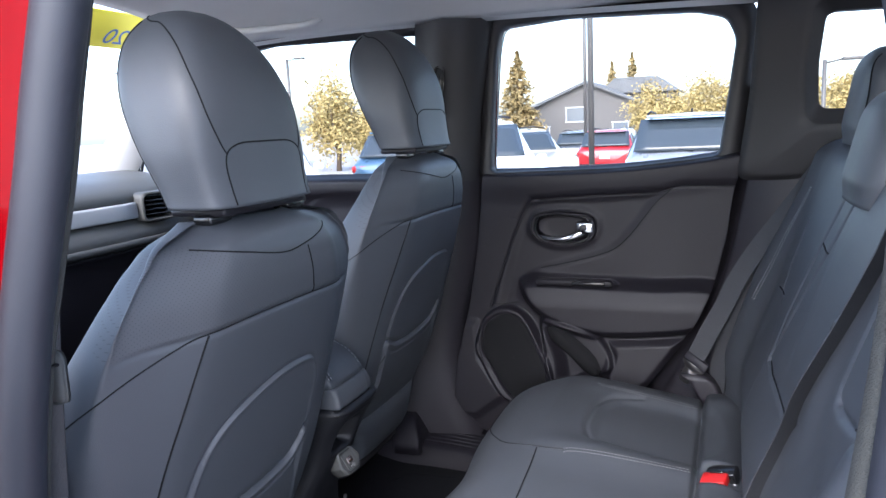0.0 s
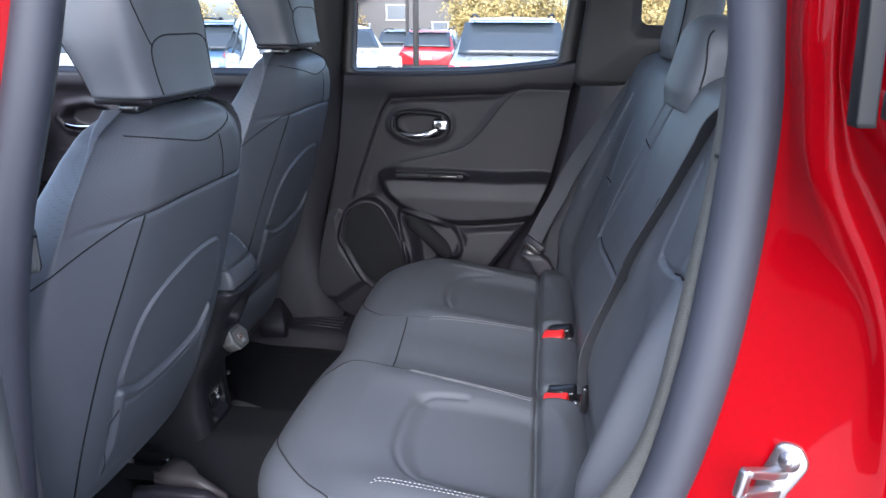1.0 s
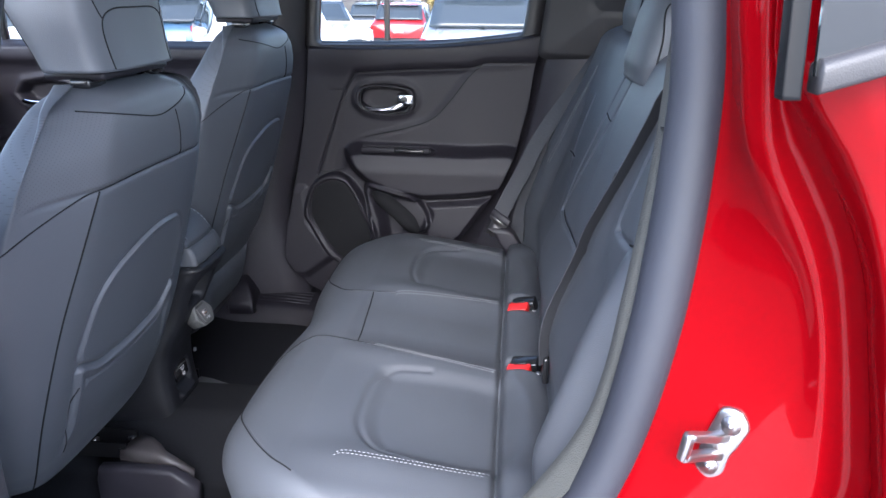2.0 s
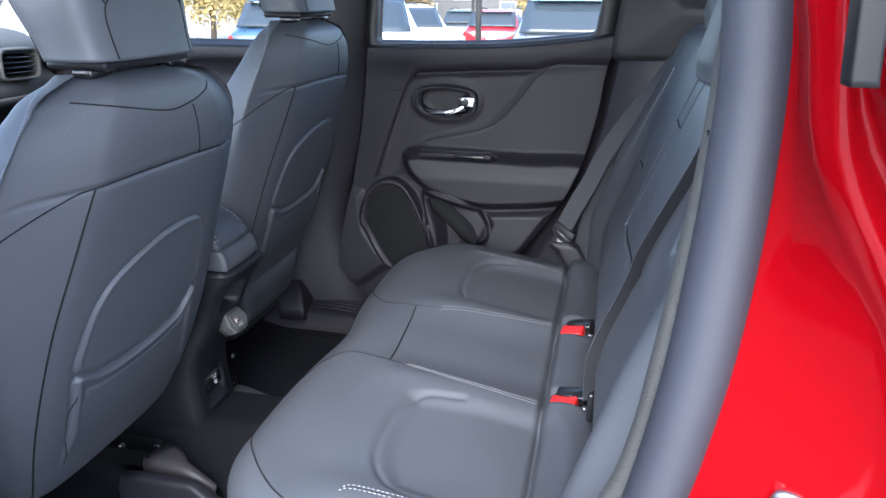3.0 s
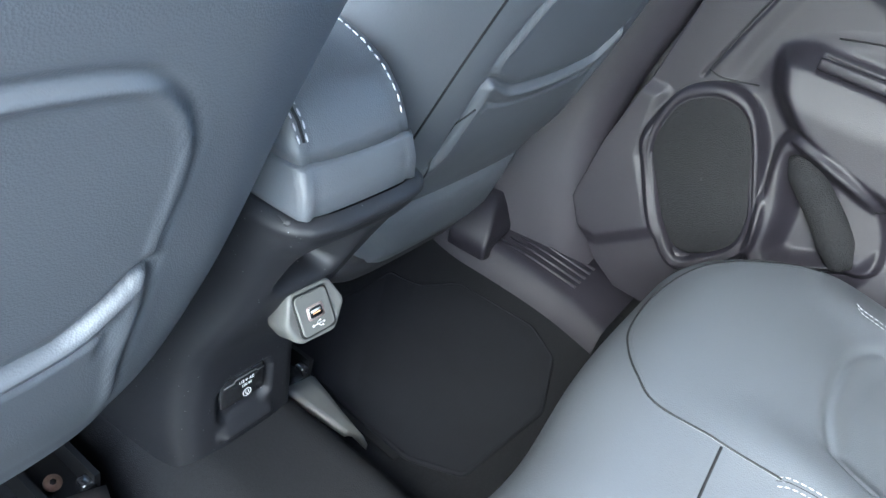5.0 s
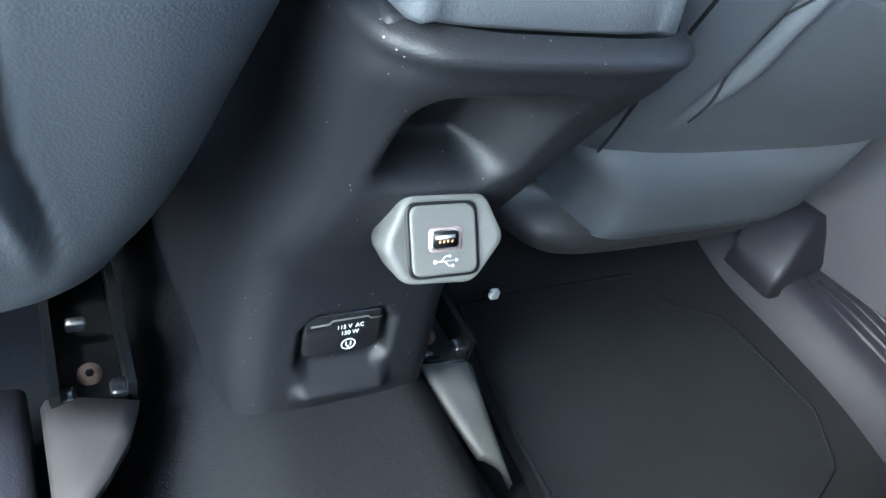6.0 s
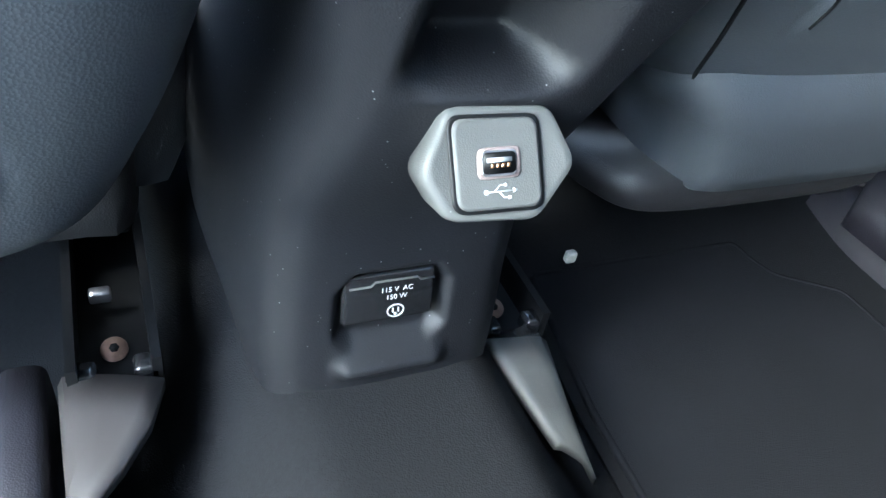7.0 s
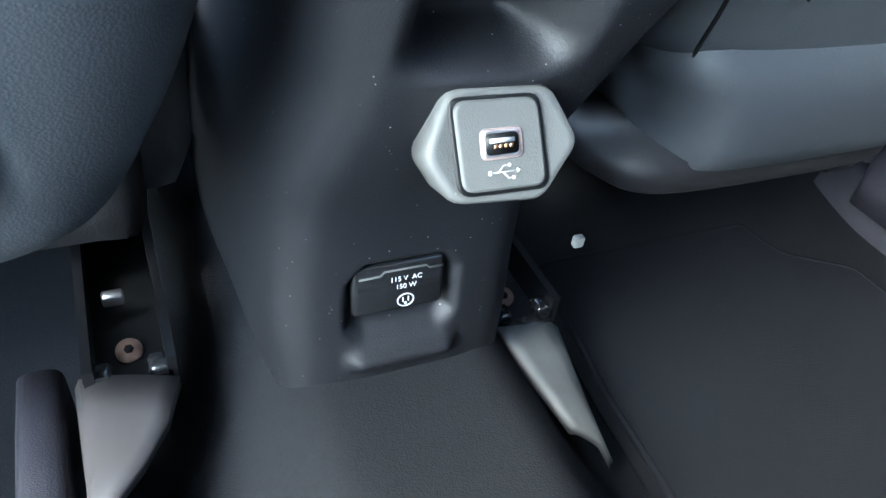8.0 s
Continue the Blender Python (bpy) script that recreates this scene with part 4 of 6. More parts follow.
B_RED = [(.20, -.74, 1.45), (.172, -.74, 1.37), (.147, -.74, 1.31), (.120, -.74, 1.23), (.093, -.74, 1.15), (.074, -.74, 1.08), (.045, -.742, .95), (.02, -.745, .70), (.0, -.75, .36)]
B_EDGE = [(.215, -.694, 1.45), (.192, -.695, 1.36), (.172, -.696, 1.29), (.152, -.696, 1.22), (.118, -.696, 1.12), (.094, -.696, 1.045), (.064, -.696, .90), (.035, -.70, .65), (.02, -.70, .36)]
B_SEAL = [((a[0] + b[0]) / 2 + .006, -.722, (a[2] + b[2]) / 2) for a, b in zip(B_RED, B_EDGE)]
bs = bs0 = np.array(B_SEAL)
pillar = empty("b_pillar", (0.1, -0.7, 0.9))
tagged(pillar, "red door pillar with grey rubber seal and dark trim", "car body", kind="structure")
keep(part("door_seal", tube(spline(bs0, 70), 0.022, 14), RUBBER, pillar, "thick grey rubber door seal"))


def pillar_rows(offs):
    return np.array([spline(np.array(B_RED) + (dx, dy, 0), 60) for dx, dy in offs])


keep(part("pillar_skin", sheet(pillar_rows(((.012, .006), (.0, -.002), (-.016, -.016), (-.034, -.040), (-.052, -.066), (-.070, -.085), (-.085, -.125), (-.11, -.135)))), RED, pillar))
be = spline(B_EDGE, 60)
mid = spline(bs + (-.004, .010, 0), 60)
keep(part("pillar_trim", sheet(np.array([mid, mid * .5 + be * .5 + (.004, .002, 0), be + (.001, -.002, 0), be, be + (-.012, .006, 0), be + (-.06, .004, 0), be + (-.13, -.03, 0)])), PILLAR_FELT, pillar, "dark textured pillar trim"))
keep(part("trim_seam", box((.006, .038, .003), (.095, -.712, 1.049), .001, Euler((radians(-6), 0, 0)).to_matrix().to_4x4()), SEAM_DARK, pillar))

# the open left rear door, swung out about the pillar
leaf = empty("rear_door", (.10, -.93, .30))
tagged(leaf, "open red rear door with grey inner trim panel", "car door")
out = np.array([-.26, -.966, 0])
nrm = np.array([.966, -.26, 0])
hinge = np.array([.105, -.84, 0])
prof = [(.0, .30), (.0, 1.12), (.98, 1.16), (1.0, .95), (.90, .62), (.66, .34)]
ring = rounded_poly(prof, .05, 8)


def leaf_ring(inset, depth):
    c = ring.mean(0)
    k = 1 - inset
    return np.array([hinge + out * (c[0] + (u - c[0]) * k) + nrm * depth + (0, 0, c[1] + (v - c[1]) * k) for u, v in ring])


keep(part("door_skin", loft([leaf_ring(0, -.012), leaf_ring(.0, .030), leaf_ring(.02, .05)]), RED, leaf))
keep(part("door_trim", loft([leaf_ring(.02, .052), leaf_ring(.022, .082), leaf_ring(.06, .098), leaf_ring(.10, .10)]), PLASTIC_GREY, leaf, "grey moulded inner door trim"))
keep(part("window_frame", tube(spline([hinge + out * u + (0, 0, v) + nrm * .03 for u, v in ((.03, 1.11), (.06, 1.25), (.14, 1.42), (.30, 1.50), (.75, 1.50), (.95, 1.40), (.97, 1.15))], 60), .018, 8), DARK_GLASS_TRIM, leaf))
F_IN = [(.755, 1.44), (.775, 1.30), (.773, 1.19), (.769, 1.12), (.761, 1.04), (.751, .96), (.741, .89), (.721, .82), (.668, .73), (.56, .58), (.42, .44)]
rows = [curve2([(x + .06, z) for x, z in F_IN], -.655, 60), curve2([(x + .006, z) for x, z in F_IN], -.664, 60), curve2(F_IN, -.670, 60), curve2([(x + .006, z) for x, z in F_IN], -.680, 60), curve2([(x + .03, z) for x, z in F_IN], -.690, 60)]
keep(part("seal_lip", sheet(np.array(rows)), PILLAR_FELT, body, "olive grey felt trim lip"))
keep(part("trim_seam", box((.026, .010, .003), (.786, -.678, 1.147), .001), SEAM_DARK, body))
keep(part("inner_trim", sheet(np.array([rows[0], rows[0] + (.05, .005, 0), rows[0] + (.16, .01, 0)])), PILLAR, body))

# quarter window with black frame on the outer body side
keep(part("quarter_glass", slab(np.array([[(.814, -.910, 1.220), (.802, -.910, 1.50)], [(.95, -.912, 1.254), (.95, -.912, 1.50)], [(1.45, -.914, 1.29), (1.45, -.914, 1.50)]]), (0, .004, 0)), GLASS_DARK, body, smooth=False))
ring = rounded_poly([(-.012, -.011), (.010, -.011), (.010, .006), (-.004, .011), (-.012, .006)], .004, 4)
keep(part("glass_sill", loft([np.c_[np.full(len(ring), x), ring[:, 0] - .906, ring[:, 1] + z + .004] for x, z in ((.8155, 1.2165), (.817, 1.217), (.88, 1.237), (.95, 1.25), (1.1, 1.268), (1.45, 1.285))]), PILLAR, body))
ring = rounded_poly([(-.006, -.008), (.006, -.007), (.006, .006), (-.006, .008)], .002, 4)
keep(part("glass_post", loft([np.c_[ring[:, 0] + x, ring[:, 1] - .906, np.full(len(ring), z)] for z, x in ((1.206, .802), (1.209, .8015), (1.264, .7990), (1.35, .793), (1.50, .781))]), IRON, body))

# door latch striker
st = empty("door_striker", (.847, -.742, .856))
tagged(st, "zinc-plated steel door latch striker bolted to red jamb", "latch")


def facing(at, z, y):
    z = Vector(z).normalized()
    x = Vector(y).cross(z).normalized()
    y = z.cross(x)
    return Matrix(((x.x, y.x, z.x, at[0]), (x.y, y.y, z.y, at[1]), (x.z, y.z, z.z, at[2]), (0, 0, 0, 1)))


SM = facing((.847, -.743, .856), (-.50, -.86, .06), (.24, 0, .97))
outline = [(-.015, .006), (-.012, .038), (.006, .043), (.020, .030), (.016, .006), (.012, -.008), (.014, -.030), (.002, -.044), (-.014, -.036), (-.016, -.012)]
pl = loft([np.c_[np.array(rounded_poly(outline, .007, 4)) * k, np.full(len(rounded_poly(outline, .007, 4)), d)] for k, d in ((1, -.010), (1, .003), (.92, .005))])
bmesh.ops.transform(pl, matrix=SM, verts=pl.verts)
keep(part("plate", pl, STEEL, st))
LM = facing((.844, -.748, .857), (-.86, -.48, .10), (.20, 0, .98))
loop = join(*[loft([np.c_[np.array(rounded_poly([(-.005, -.004), (.005, -.004), (.005, .004), (-.005, .004)], .002, 3)) * k + np.array([ox, oy]), np.full(len(rounded_poly([(-.005, -.004), (.005, -.004), (.005, .004), (-.005, .004)], .002, 3)), oz)] for k, ox, oy, oz in pts])
             for pts in ([(1.2, 0, .010, -.006), (1.1, 0, .010, .01), (1, 0, .015, .036), (1, 0, .016, .044)], [(1.2, 0, -.012, -.006), (1.1, 0, -.010, .01), (1, 0, -.008, .036), (1, 0, -.007, .044)])])
loop = join(loop, box((.010, .031, .010), (0, .0045, .042), .003))
bmesh.ops.transform(loop, matrix=LM, verts=loop.verts)
keep(part("loop", loop, STEEL, st))
for xx, yy in ((.003, .025), (-.002, -.025)):
    bolt = join(cylinder(.0095, .005, (xx, yy, .006), None, 20, .001), cylinder(.0035, .002, (xx, yy, .0093), None, 6))
    bmesh.ops.transform(bolt, matrix=SM, verts=bolt.verts)
    keep(part("bolt", bolt, STEEL, st))

# ---------------------------------------------------------------- right side of the cabin
side = empty("cabin_side", (0, .78, .9))
tagged(side, "dark cabin side wall with pillars and window openings", "car body", kind="structure")
keep(part("outer_skin", slab(np.stack(np.meshgrid(np.linspace(-1.6, 1.6, 12), [.86], np.linspace(.22, 1.115, 8), indexing="ij"), -1)[:, 0], (0, .03, 0)), RED, side))


keep(part("side_liner", slab(np.stack(np.meshgrid(np.linspace(-1.58, 1.56, 6), [.835], np.linspace(.24, 1.10, 5), indexing="ij"), -1)[:, 0], (0, .015, 0)), PILLAR, side, smooth=False))


def strip(rows, n=40):
    return sheet(np.array([spline(r, n) for r in rows]))


keep(part("b_pillar_lower", strip([[(-.25, .640, .36), (-.23, .645, .60), (-.19, .650, .90), (-.15, .655, 1.13)], [(-.20, .690, .36), (-.19, .690, .60), (-.15, .690, .90), (-.11, .690, 1.13)],
                                 [(-.08, .715, .36), (-.085, .712, .60), (-.055, .708, .90), (-.02, .705, 1.13)], [(.02, .735, .36), (-.045, .735, .60), (.02, .735, .90), (.040, .735, 1.13)], [(.02, .80, .36), (-.045, .80, .60), (.02, .80, .90), (.045, .80, 1.13)]]), PLASTIC_B, side))
keep(part("b_pillar_upper", strip([[(-.16, .80, 1.10), (-.13, .78, 1.30), (-.10, .74, 1.53)], [(-.15, .70, 1.10), (-.12, .69, 1.30), (-.09, .66, 1.53)], [(-.06, .675, 1.10), (-.035, .665, 1.30), (-.005, .64, 1.53)],
                                 [(.030, .70, 1.10), (.052, .69, 1.30), (.085, .66, 1.53)], [(.045, .80, 1.10), (.068, .78, 1.30), (.105, .74, 1.53)]]), PILLAR, side))
keep(part("belt_slot", box((.030, .012, .13), (-.035, .660, 1.34), .012, Euler((0, radians(8), 0)).to_matrix().to_4x4()), GLOSS_BLACK, side))
keep(part("pillar_gap", strip([[(.046, .79, .60), (.045, .79, .90), (.066, .785, 1.13), (.095, .755, 1.50)], [(.060, .775, .60), (.056, .775, .90), (.080, .77, 1.13), (.110, .745, 1.50)]]), RED, side, "red painted door jamb edge"))
keep(part("jamb_edge", strip([[(x_ - .014 + d_, y_, z_) for x_, z_, y_ in ((.063, 1.12, .748), (.083, 1.28, .744), (.106, 1.48, .738))] for d_ in (0, .004, .008)]), RED, side, "dark red painted door jamb edge"))
keep(part("c_pillar_lower", strip([[(.30, .83, .34), (.45, .83, .60), (.56, .83, .84), (.62, .83, 1.12)], [(.40, .790, .34), (.55, .790, .60), (.66, .790, .84), (.715, .790, 1.12)], [(.41, .745, .34), (.56, .745, .60), (.665, .745, .84), (.720, .742, 1.10)], [(.43, .715, .34), (.575, .715, .60), (.675, .715, .84), (.728, .715, 1.10)],
                                 [(.62, .705, .34), (.72, .702, .60), (.80, .70, .84), (.84, .695, 1.10)], [(1.5, .69, .34), (1.5, .69, .60), (1.5, .69, .84), (1.5, .66, 1.12)]]), PLASTIC_B, side))
# upper rear pillar with its small window
outer = rounded_poly([(.695, 1.09), (1.32, 1.10), (1.36, 1.30), (1.32, 1.51), (.735, 1.535), (.722, 1.30)], .03, 8)
inner = rounded_poly([(.862, 1.25), (1.12, 1.245), (1.16, 1.33), (1.12, 1.445), (.868, 1.452), (.858, 1.35)], .022, 8)
mid = rounded_poly([(.835, 1.215), (1.15, 1.21), (1.20, 1.33), (1.15, 1.475), (.842, 1.482), (.830, 1.35)], .03, 8)


def pillar_y(x, z):
    return .715 - .085 * ease(np.asarray(x), .70, .95) - .05 * ease(np.asarray(z), 1.15, 1.5)


rings = [np.c_[outer[:, 0], pillar_y(*outer.T) + .05, outer[:, 1]], np.c_[outer[:, 0], pillar_y(*outer.T), outer[:, 1]], np.c_[mid[:, 0], pillar_y(*mid.T), mid[:, 1]],
         np.c_[inner[:, 0], pillar_y(*inner.T) + .030, inner[:, 1]], np.c_[inner[:, 0], pillar_y(*inner.T) + .07, inner[:, 1]]]
full = []
for a, b in zip(rings, rings[1:]):
    for t in np.linspace(0, 1, 7, endpoint=False):
        full.append(a + (b - a) * t)
full.append(rings[-1])
keep(part("c_pillar_upper", sheet(np.array(full), closed_v=True), PILLAR, side))
gl = keep(part("quarter_glass", loft([np.c_[inner[:, 0], np.full(len(inner), .705 + d), inner[:, 1]] for d in (0, .004)]), GLASS, side, smooth=False))
gl.visible_shadow = False
keep(part("rear_side_fill", slab(np.stack(np.meshgrid([1.34, 1.58], [.74], [1.08, 1.54], indexing="ij"), -1)[:, 0], (0, .05, 0)), PILLAR, side, smooth=False))

# roof rail above the windows
keep(part("roof_rail", strip([[(-1.12, .655, 1.46), (-.6, .66, 1.51), (0, .66, 1.520), (.6, .655, 1.505), (1.4, .62, 1.47)], [(-1.12, .70, 1.45), (-.6, .70, 1.505), (0, .70, 1.512), (.6, .70, 1.497), (1.4, .68, 1.46)],
                            [(-1.12, .74, 1.46), (-.6, .74, 1.515), (0, .74, 1.525), (.6, .74, 1.510), (1.4, .74, 1.47)], [(-1.12, .76, 1.52), (-.6, .76, 1.55), (0, .76, 1.56), (.6, .76, 1.55), (1.4, .76, 1.50)]], 60), HEADLINER, side))

# rear door window: frame and pane
WIN = [(.078, 1.120), (.42, 1.126), (.655, 1.150), (.690, 1.424), (.668, 1.474), (.60, 1.492), (.288, 1.506), (.119, 1.495), (.105, 1.44), (.09, 1.28)]
wi = rounded_poly(WIN, .02, 5)
wo = rounded_poly([(x + (.05 if x > .6 else (-.035 if x < .15 else 0)), z + (.045 if z > 1.4 else -.02)) for x, z in WIN], .02, 5)
frame_rings = [np.c_[wo[:, 0], np.full(len(wo), .785), wo[:, 1]], np.c_[wo[:, 0], np.full(len(wo), .742), wo[:, 1]], np.c_[wi[:, 0] * .85 + wo[:, 0] * .15, np.full(len(wo), .728), wi[:, 1] * .85 + wo[:, 1] * .15],
               np.c_[wi[:, 0], np.full(len(wi), .745), wi[:, 1]], np.c_[wi[:, 0], np.full(len(wi), .785), wi[:, 1]]]
keep(part("window_frame", sheet(np.array(frame_rings), closed_v=True), PILLAR, door))
pane = keep(part("window_pane", loft([np.c_[wi[:, 0], np.full(len(wi), .768 + d), wi[:, 1]] for d in (0, .004)]), GLASS, door, smooth=False))
pane.visible_shadow = False

# handle, speaker and switch on the rear door
def door_ring(pts, depths, r=.02):
    o = spline(pts, 72, closed=True)
    c = o.mean(0)
    return [np.c_[(c + (o - c) * k)[:, 0], np.full(len(o), d), (c + (o - c) * k)[:, 1]] for k, d in depths]


BOWL = [(.188, .984), (.200, 1.006), (.250, 1.015), (.330, 1.009), (.357, .994), (.360, .958), (.338, .934), (.270, .928), (.212, .937), (.190, .957)]
hb = keep(part("handle_bowl", sheet(np.array(door_ring(BOWL, ((1.0, .735), (.99, .718), (.93, .712), (.86, .716), (.83, .735), (.815, .7485), (.805, .750), (.50, .7505), (.02, .7505)), .016)), closed_v=True), PLASTIC, door))
keep(part("bowl_rim", sheet(np.array(door_ring(BOWL, ((.84, .720), (.86, .7135), (.82, .7135), (.80, .722)), .016)), closed_v=True), GLOSS_BLACK, hb))
lever = spline([(.205, .726, .950), (.235, .716, .944), (.275, .711, .944), (.305, .711, .952), (.325, .715, .962)], 30)
keep(part("lever", tube(lever, np.interp(np.linspace(0, 1, 30), [0, .2, .8, 1], [.004, .007, .008, .009]), 12, flat=.6), CHROME, hb, "bright chrome door lever"))
keep(part("lever_root", box((.046, .018, .030), (.333, .718, .974), .006), CHROME, hb))
keep(part("lock_knob", box((.018, .008, .014), (.330, .7075, .976), .003), PLASTIC_GREY, hb))
SPK = [(.066, .716), (.105, .738), (.145, .734), (.172, .706), (.200, .650), (.226, .585), (.22, .53), (.16, .49), (.11, .515), (.062, .590), (.045, .635), (.050, .685)]
keep(part("speaker_grille", sheet(np.array(door_ring(SPK, ((1.0, .712), (.97, .702), (.93, .7005), (.5, .6995), (.02, .699)), .02)), closed_v=True), GRILLE, door, "fine black speaker mesh"))
keep(part("speaker_rim", sheet(np.array(door_ring(SPK, ((1.14, .722), (1.12, .700), (1.06, .694), (1.0, .698), (.98, .712)), .02)), closed_v=True), PLASTIC, door))
# solid near-black tube in the bottle trough, coloured as the shade inside it
keep(part("trough_shade", tube(spline([(.236, .712, .706), (.27, .704, .680), (.32, .700, .640), (.366, .704, .590)], 24), np.interp(np.linspace(0, 1, 24), [0, .15, .8, 1], [.012, .024, .027, .020]), 16, flat=.8), GRILLE, door, "dark filling that paints the shade in the bottle holder's hollow"))
keep(part("window_switch", box((.085, .014, .010), (.345, .690, .832), .003), GLOSS_BLACK, door))
keep(part("switch_panel", box((.20, .010, .016), (.305, .693, .832), .004), PLASTIC, door))

# right sill tread plate and pillar foot
tread = empty("sill_tread", (-.08, .72, .33))
tagged(tread, "ribbed black plastic sill tread plate beside door", "sill plate")
tp = strip([[(-.26, .615, .30), (-.10, .618, .30), (.02, .612, .30), (.12, .59, .30)], [(-.26, .630, .352), (-.10, .632, .350), (.02, .625, .346), (.12, .60, .340)],
            [(-.26, .650, .360), (-.10, .652, .358), (.02, .645, .354), (.12, .62, .348)], [(-.26, .76, .372), (-.10, .765, .370), (.02, .765, .365), (.12, .76, .36)], [(-.26, .80, .372), (-.10, .80, .370), (.02, .80, .365), (.12, .80, .36)]])
keep(part("plate", tp, PLASTIC, tread))
for i in range(5):
    yy = .668 + .018 * i
    keep(part("rib", tube([(-.13 + .012 * i, yy, .3585 + .0015 * i), (-.05, yy, .3580 + .0015 * i), (.035, yy - .005, .355 + .0015 * i)], .0035, 8), PLASTIC, tread))
keep(part("anchor_cover", loft([np.c_[rounded_poly([(-.20, .60), (-.12, .605), (-.125, .70), (-.19, .71)], .01) * (1, 1), np.full(20, z)] + (np.array([-.018 * k, .03 * k, 0])) for z, k in ((.34, 0), (.375, .5), (.41, 1.6), (.43, 2.4))]), PLASTIC, tread))

# ---------------------------------------------------------------- passenger front door, dash and front pillar
fd = empty("front_door", (-.6, .75, .7))
tagged(fd, "closed front passenger door with black trim panel", "car door")
X, Z = np.meshgrid(np.linspace(-1.30, -.13, 200), np.linspace(.37, 1.124, 150), indexing="ij")
p = .016 * (1 - ease(Z, 1.03, 1.06)) * 0 + .012 * ease(Z, 1.05, 1.075) + .020 * ease(Z, 1.02, 1.09) - .05 * ease(Z, 1.10, 1.124) ** 2
bowl = [(-.845, .970), (-.815, 1.008), (-.745, 1.020), (-.675, 1.005), (-.650, .970), (-.68, .935), (-.75, .922), (-.815, .935)]
d = sdf(X, Z, bowl)
p += .010 * np.exp(-((d - .002) / .010) ** 2) - .035 * (1 - ease(d, -.02, -.006))
farm = [(-1.0, .86), (-.80, .868), (-.20, .875), (-.20, .74), (-.7, .72), (-.95, .76)]
p += .05 * (1 - ease(sdf(X, Z, farm), -.03, .01))
p -= .005 * np.exp(-(line_distance(X, Z, [(-.13, 1.07), (-.30, 1.066), (-.40, 1.066), (-.47, 1.055), (-.56, 1.0), (-.62, .92)]) / .005) ** 2)
keep(part("door_panel", grid_mesh("door_panel", np.stack([X, .735 - p, Z], -1)), PLASTIC, fd))
lev = spline([(-.815, .716, .950), (-.78, .709, .945), (-.73, .706, .946), (-.695, .710, .955), (-.68, .716, .968)], 24)
keep(part("lever", tube(lev, .008, 10, flat=.6), CHROME, fd, "bright chrome door lever"))
keep(part("lever_root", box((.045, .016, .028), (-.672, .716, .972), .006), CHROME, fd))
wf = [(-.165, 1.118), (-.10, 1.50), (-.60, 1.508), (-.95, 1.455), (-1.10, 1.32), (-1.17, 1.118)]
wfi, wfo = rounded_poly(wf, .025, 5), rounded_poly([(-.13, 1.09), (-.06, 1.54), (-.60, 1.548), (-.99, 1.49), (-1.20, 1.33), (-1.28, 1.09)], .025, 5)
keep(part("window_frame", sheet(np.array([np.c_[wfo[:, 0], np.full(30, .785), wfo[:, 1]], np.c_[wfo[:, 0], np.full(30, .745), wfo[:, 1]], np.c_[wfi[:, 0], np.full(30, .745), wfi[:, 1]], np.c_[wfi[:, 0], np.full(30, .785), wfi[:, 1]]]), closed_v=True), PILLAR, fd))
pane = keep(part("window_pane", loft([np.c_[wfi[:, 0], np.full(30, .768 + d_), wfi[:, 1]] for d_ in (0, .004)]), GLASS, fd, smooth=False))
pane.visible_shadow = False
keep(part("division_bar", box((.016, .02, .40), (-.862, .758, 1.30), .004), GLOSS_BLACK, fd))

keep(part("a_pillar", strip([[(-1.40, .72, 1.08), (-1.22, .72, 1.27), (-1.06, .71, 1.43), (-.94, .68, 1.50)], [(-1.34, .66, 1.08), (-1.18, .665, 1.26), (-1.03, .655, 1.42), (-.90, .63, 1.50)],
                            [(-1.24, .655, 1.08), (-1.09, .66, 1.25), (-.95, .65, 1.40), (-.84, .63, 1.49)], [(-1.19, .73, 1.08), (-1.05, .73, 1.25), (-.92, .72, 1.40), (-.81, .70, 1.49)]]), PALE_TRIM, side, "pale grey front pillar trim"))

dash = empty("dashboard", (-1.0, 0, .6))
tagged(dash, "black dashboard with silver band and round-cornered air vent", "dashboard")
prof = spline([(-1.50, 1.10), (-1.20, 1.155), (-1.00, 1.145), (-.905, 1.115), (-.880, 1.085), (-.900, 1.060), (-.895, 1.040), (-.870, 1.022), (-.845, .990), (-.860, .955), (-.91, .93), (-.93, .80), (-.98, .65), (-1.15, .50)], 70)
yy = np.linspace(-.66, .70, 40)
P = np.stack([np.stack([prof[:, 0] - .05 * abs(v / .7) ** 3, np.full(70, v), prof[:, 1]], -1) for v in yy])
keep(part("pad", grid_mesh("pad", P), PLASTIC_GREY, dash))
keep(part("silver_band", loft([np.c_[q[:, 0] + dx, np.full(len(q), v), q[:, 1]] for q in [rounded_poly([(-.905, 1.034), (-.868, 1.034), (-.872, 1.078), (-.905, 1.078)], .008)] for v, dx in ((-.30, -.010), (.10, 0), (.36, 0), (.44, -.004), (.455, -.016))]), PALE_TRIM, dash, "silver painted trim band"))
keep(part("ledge_bead", tube(spline([(-.846, -.5, .972), (-.838, 0, .972), (-.848, .40, .972), (-.872, .66, .972)], 40), .009, 10), PLASTIC_GREY, dash, "pale lower edge of the dashboard shelf"))
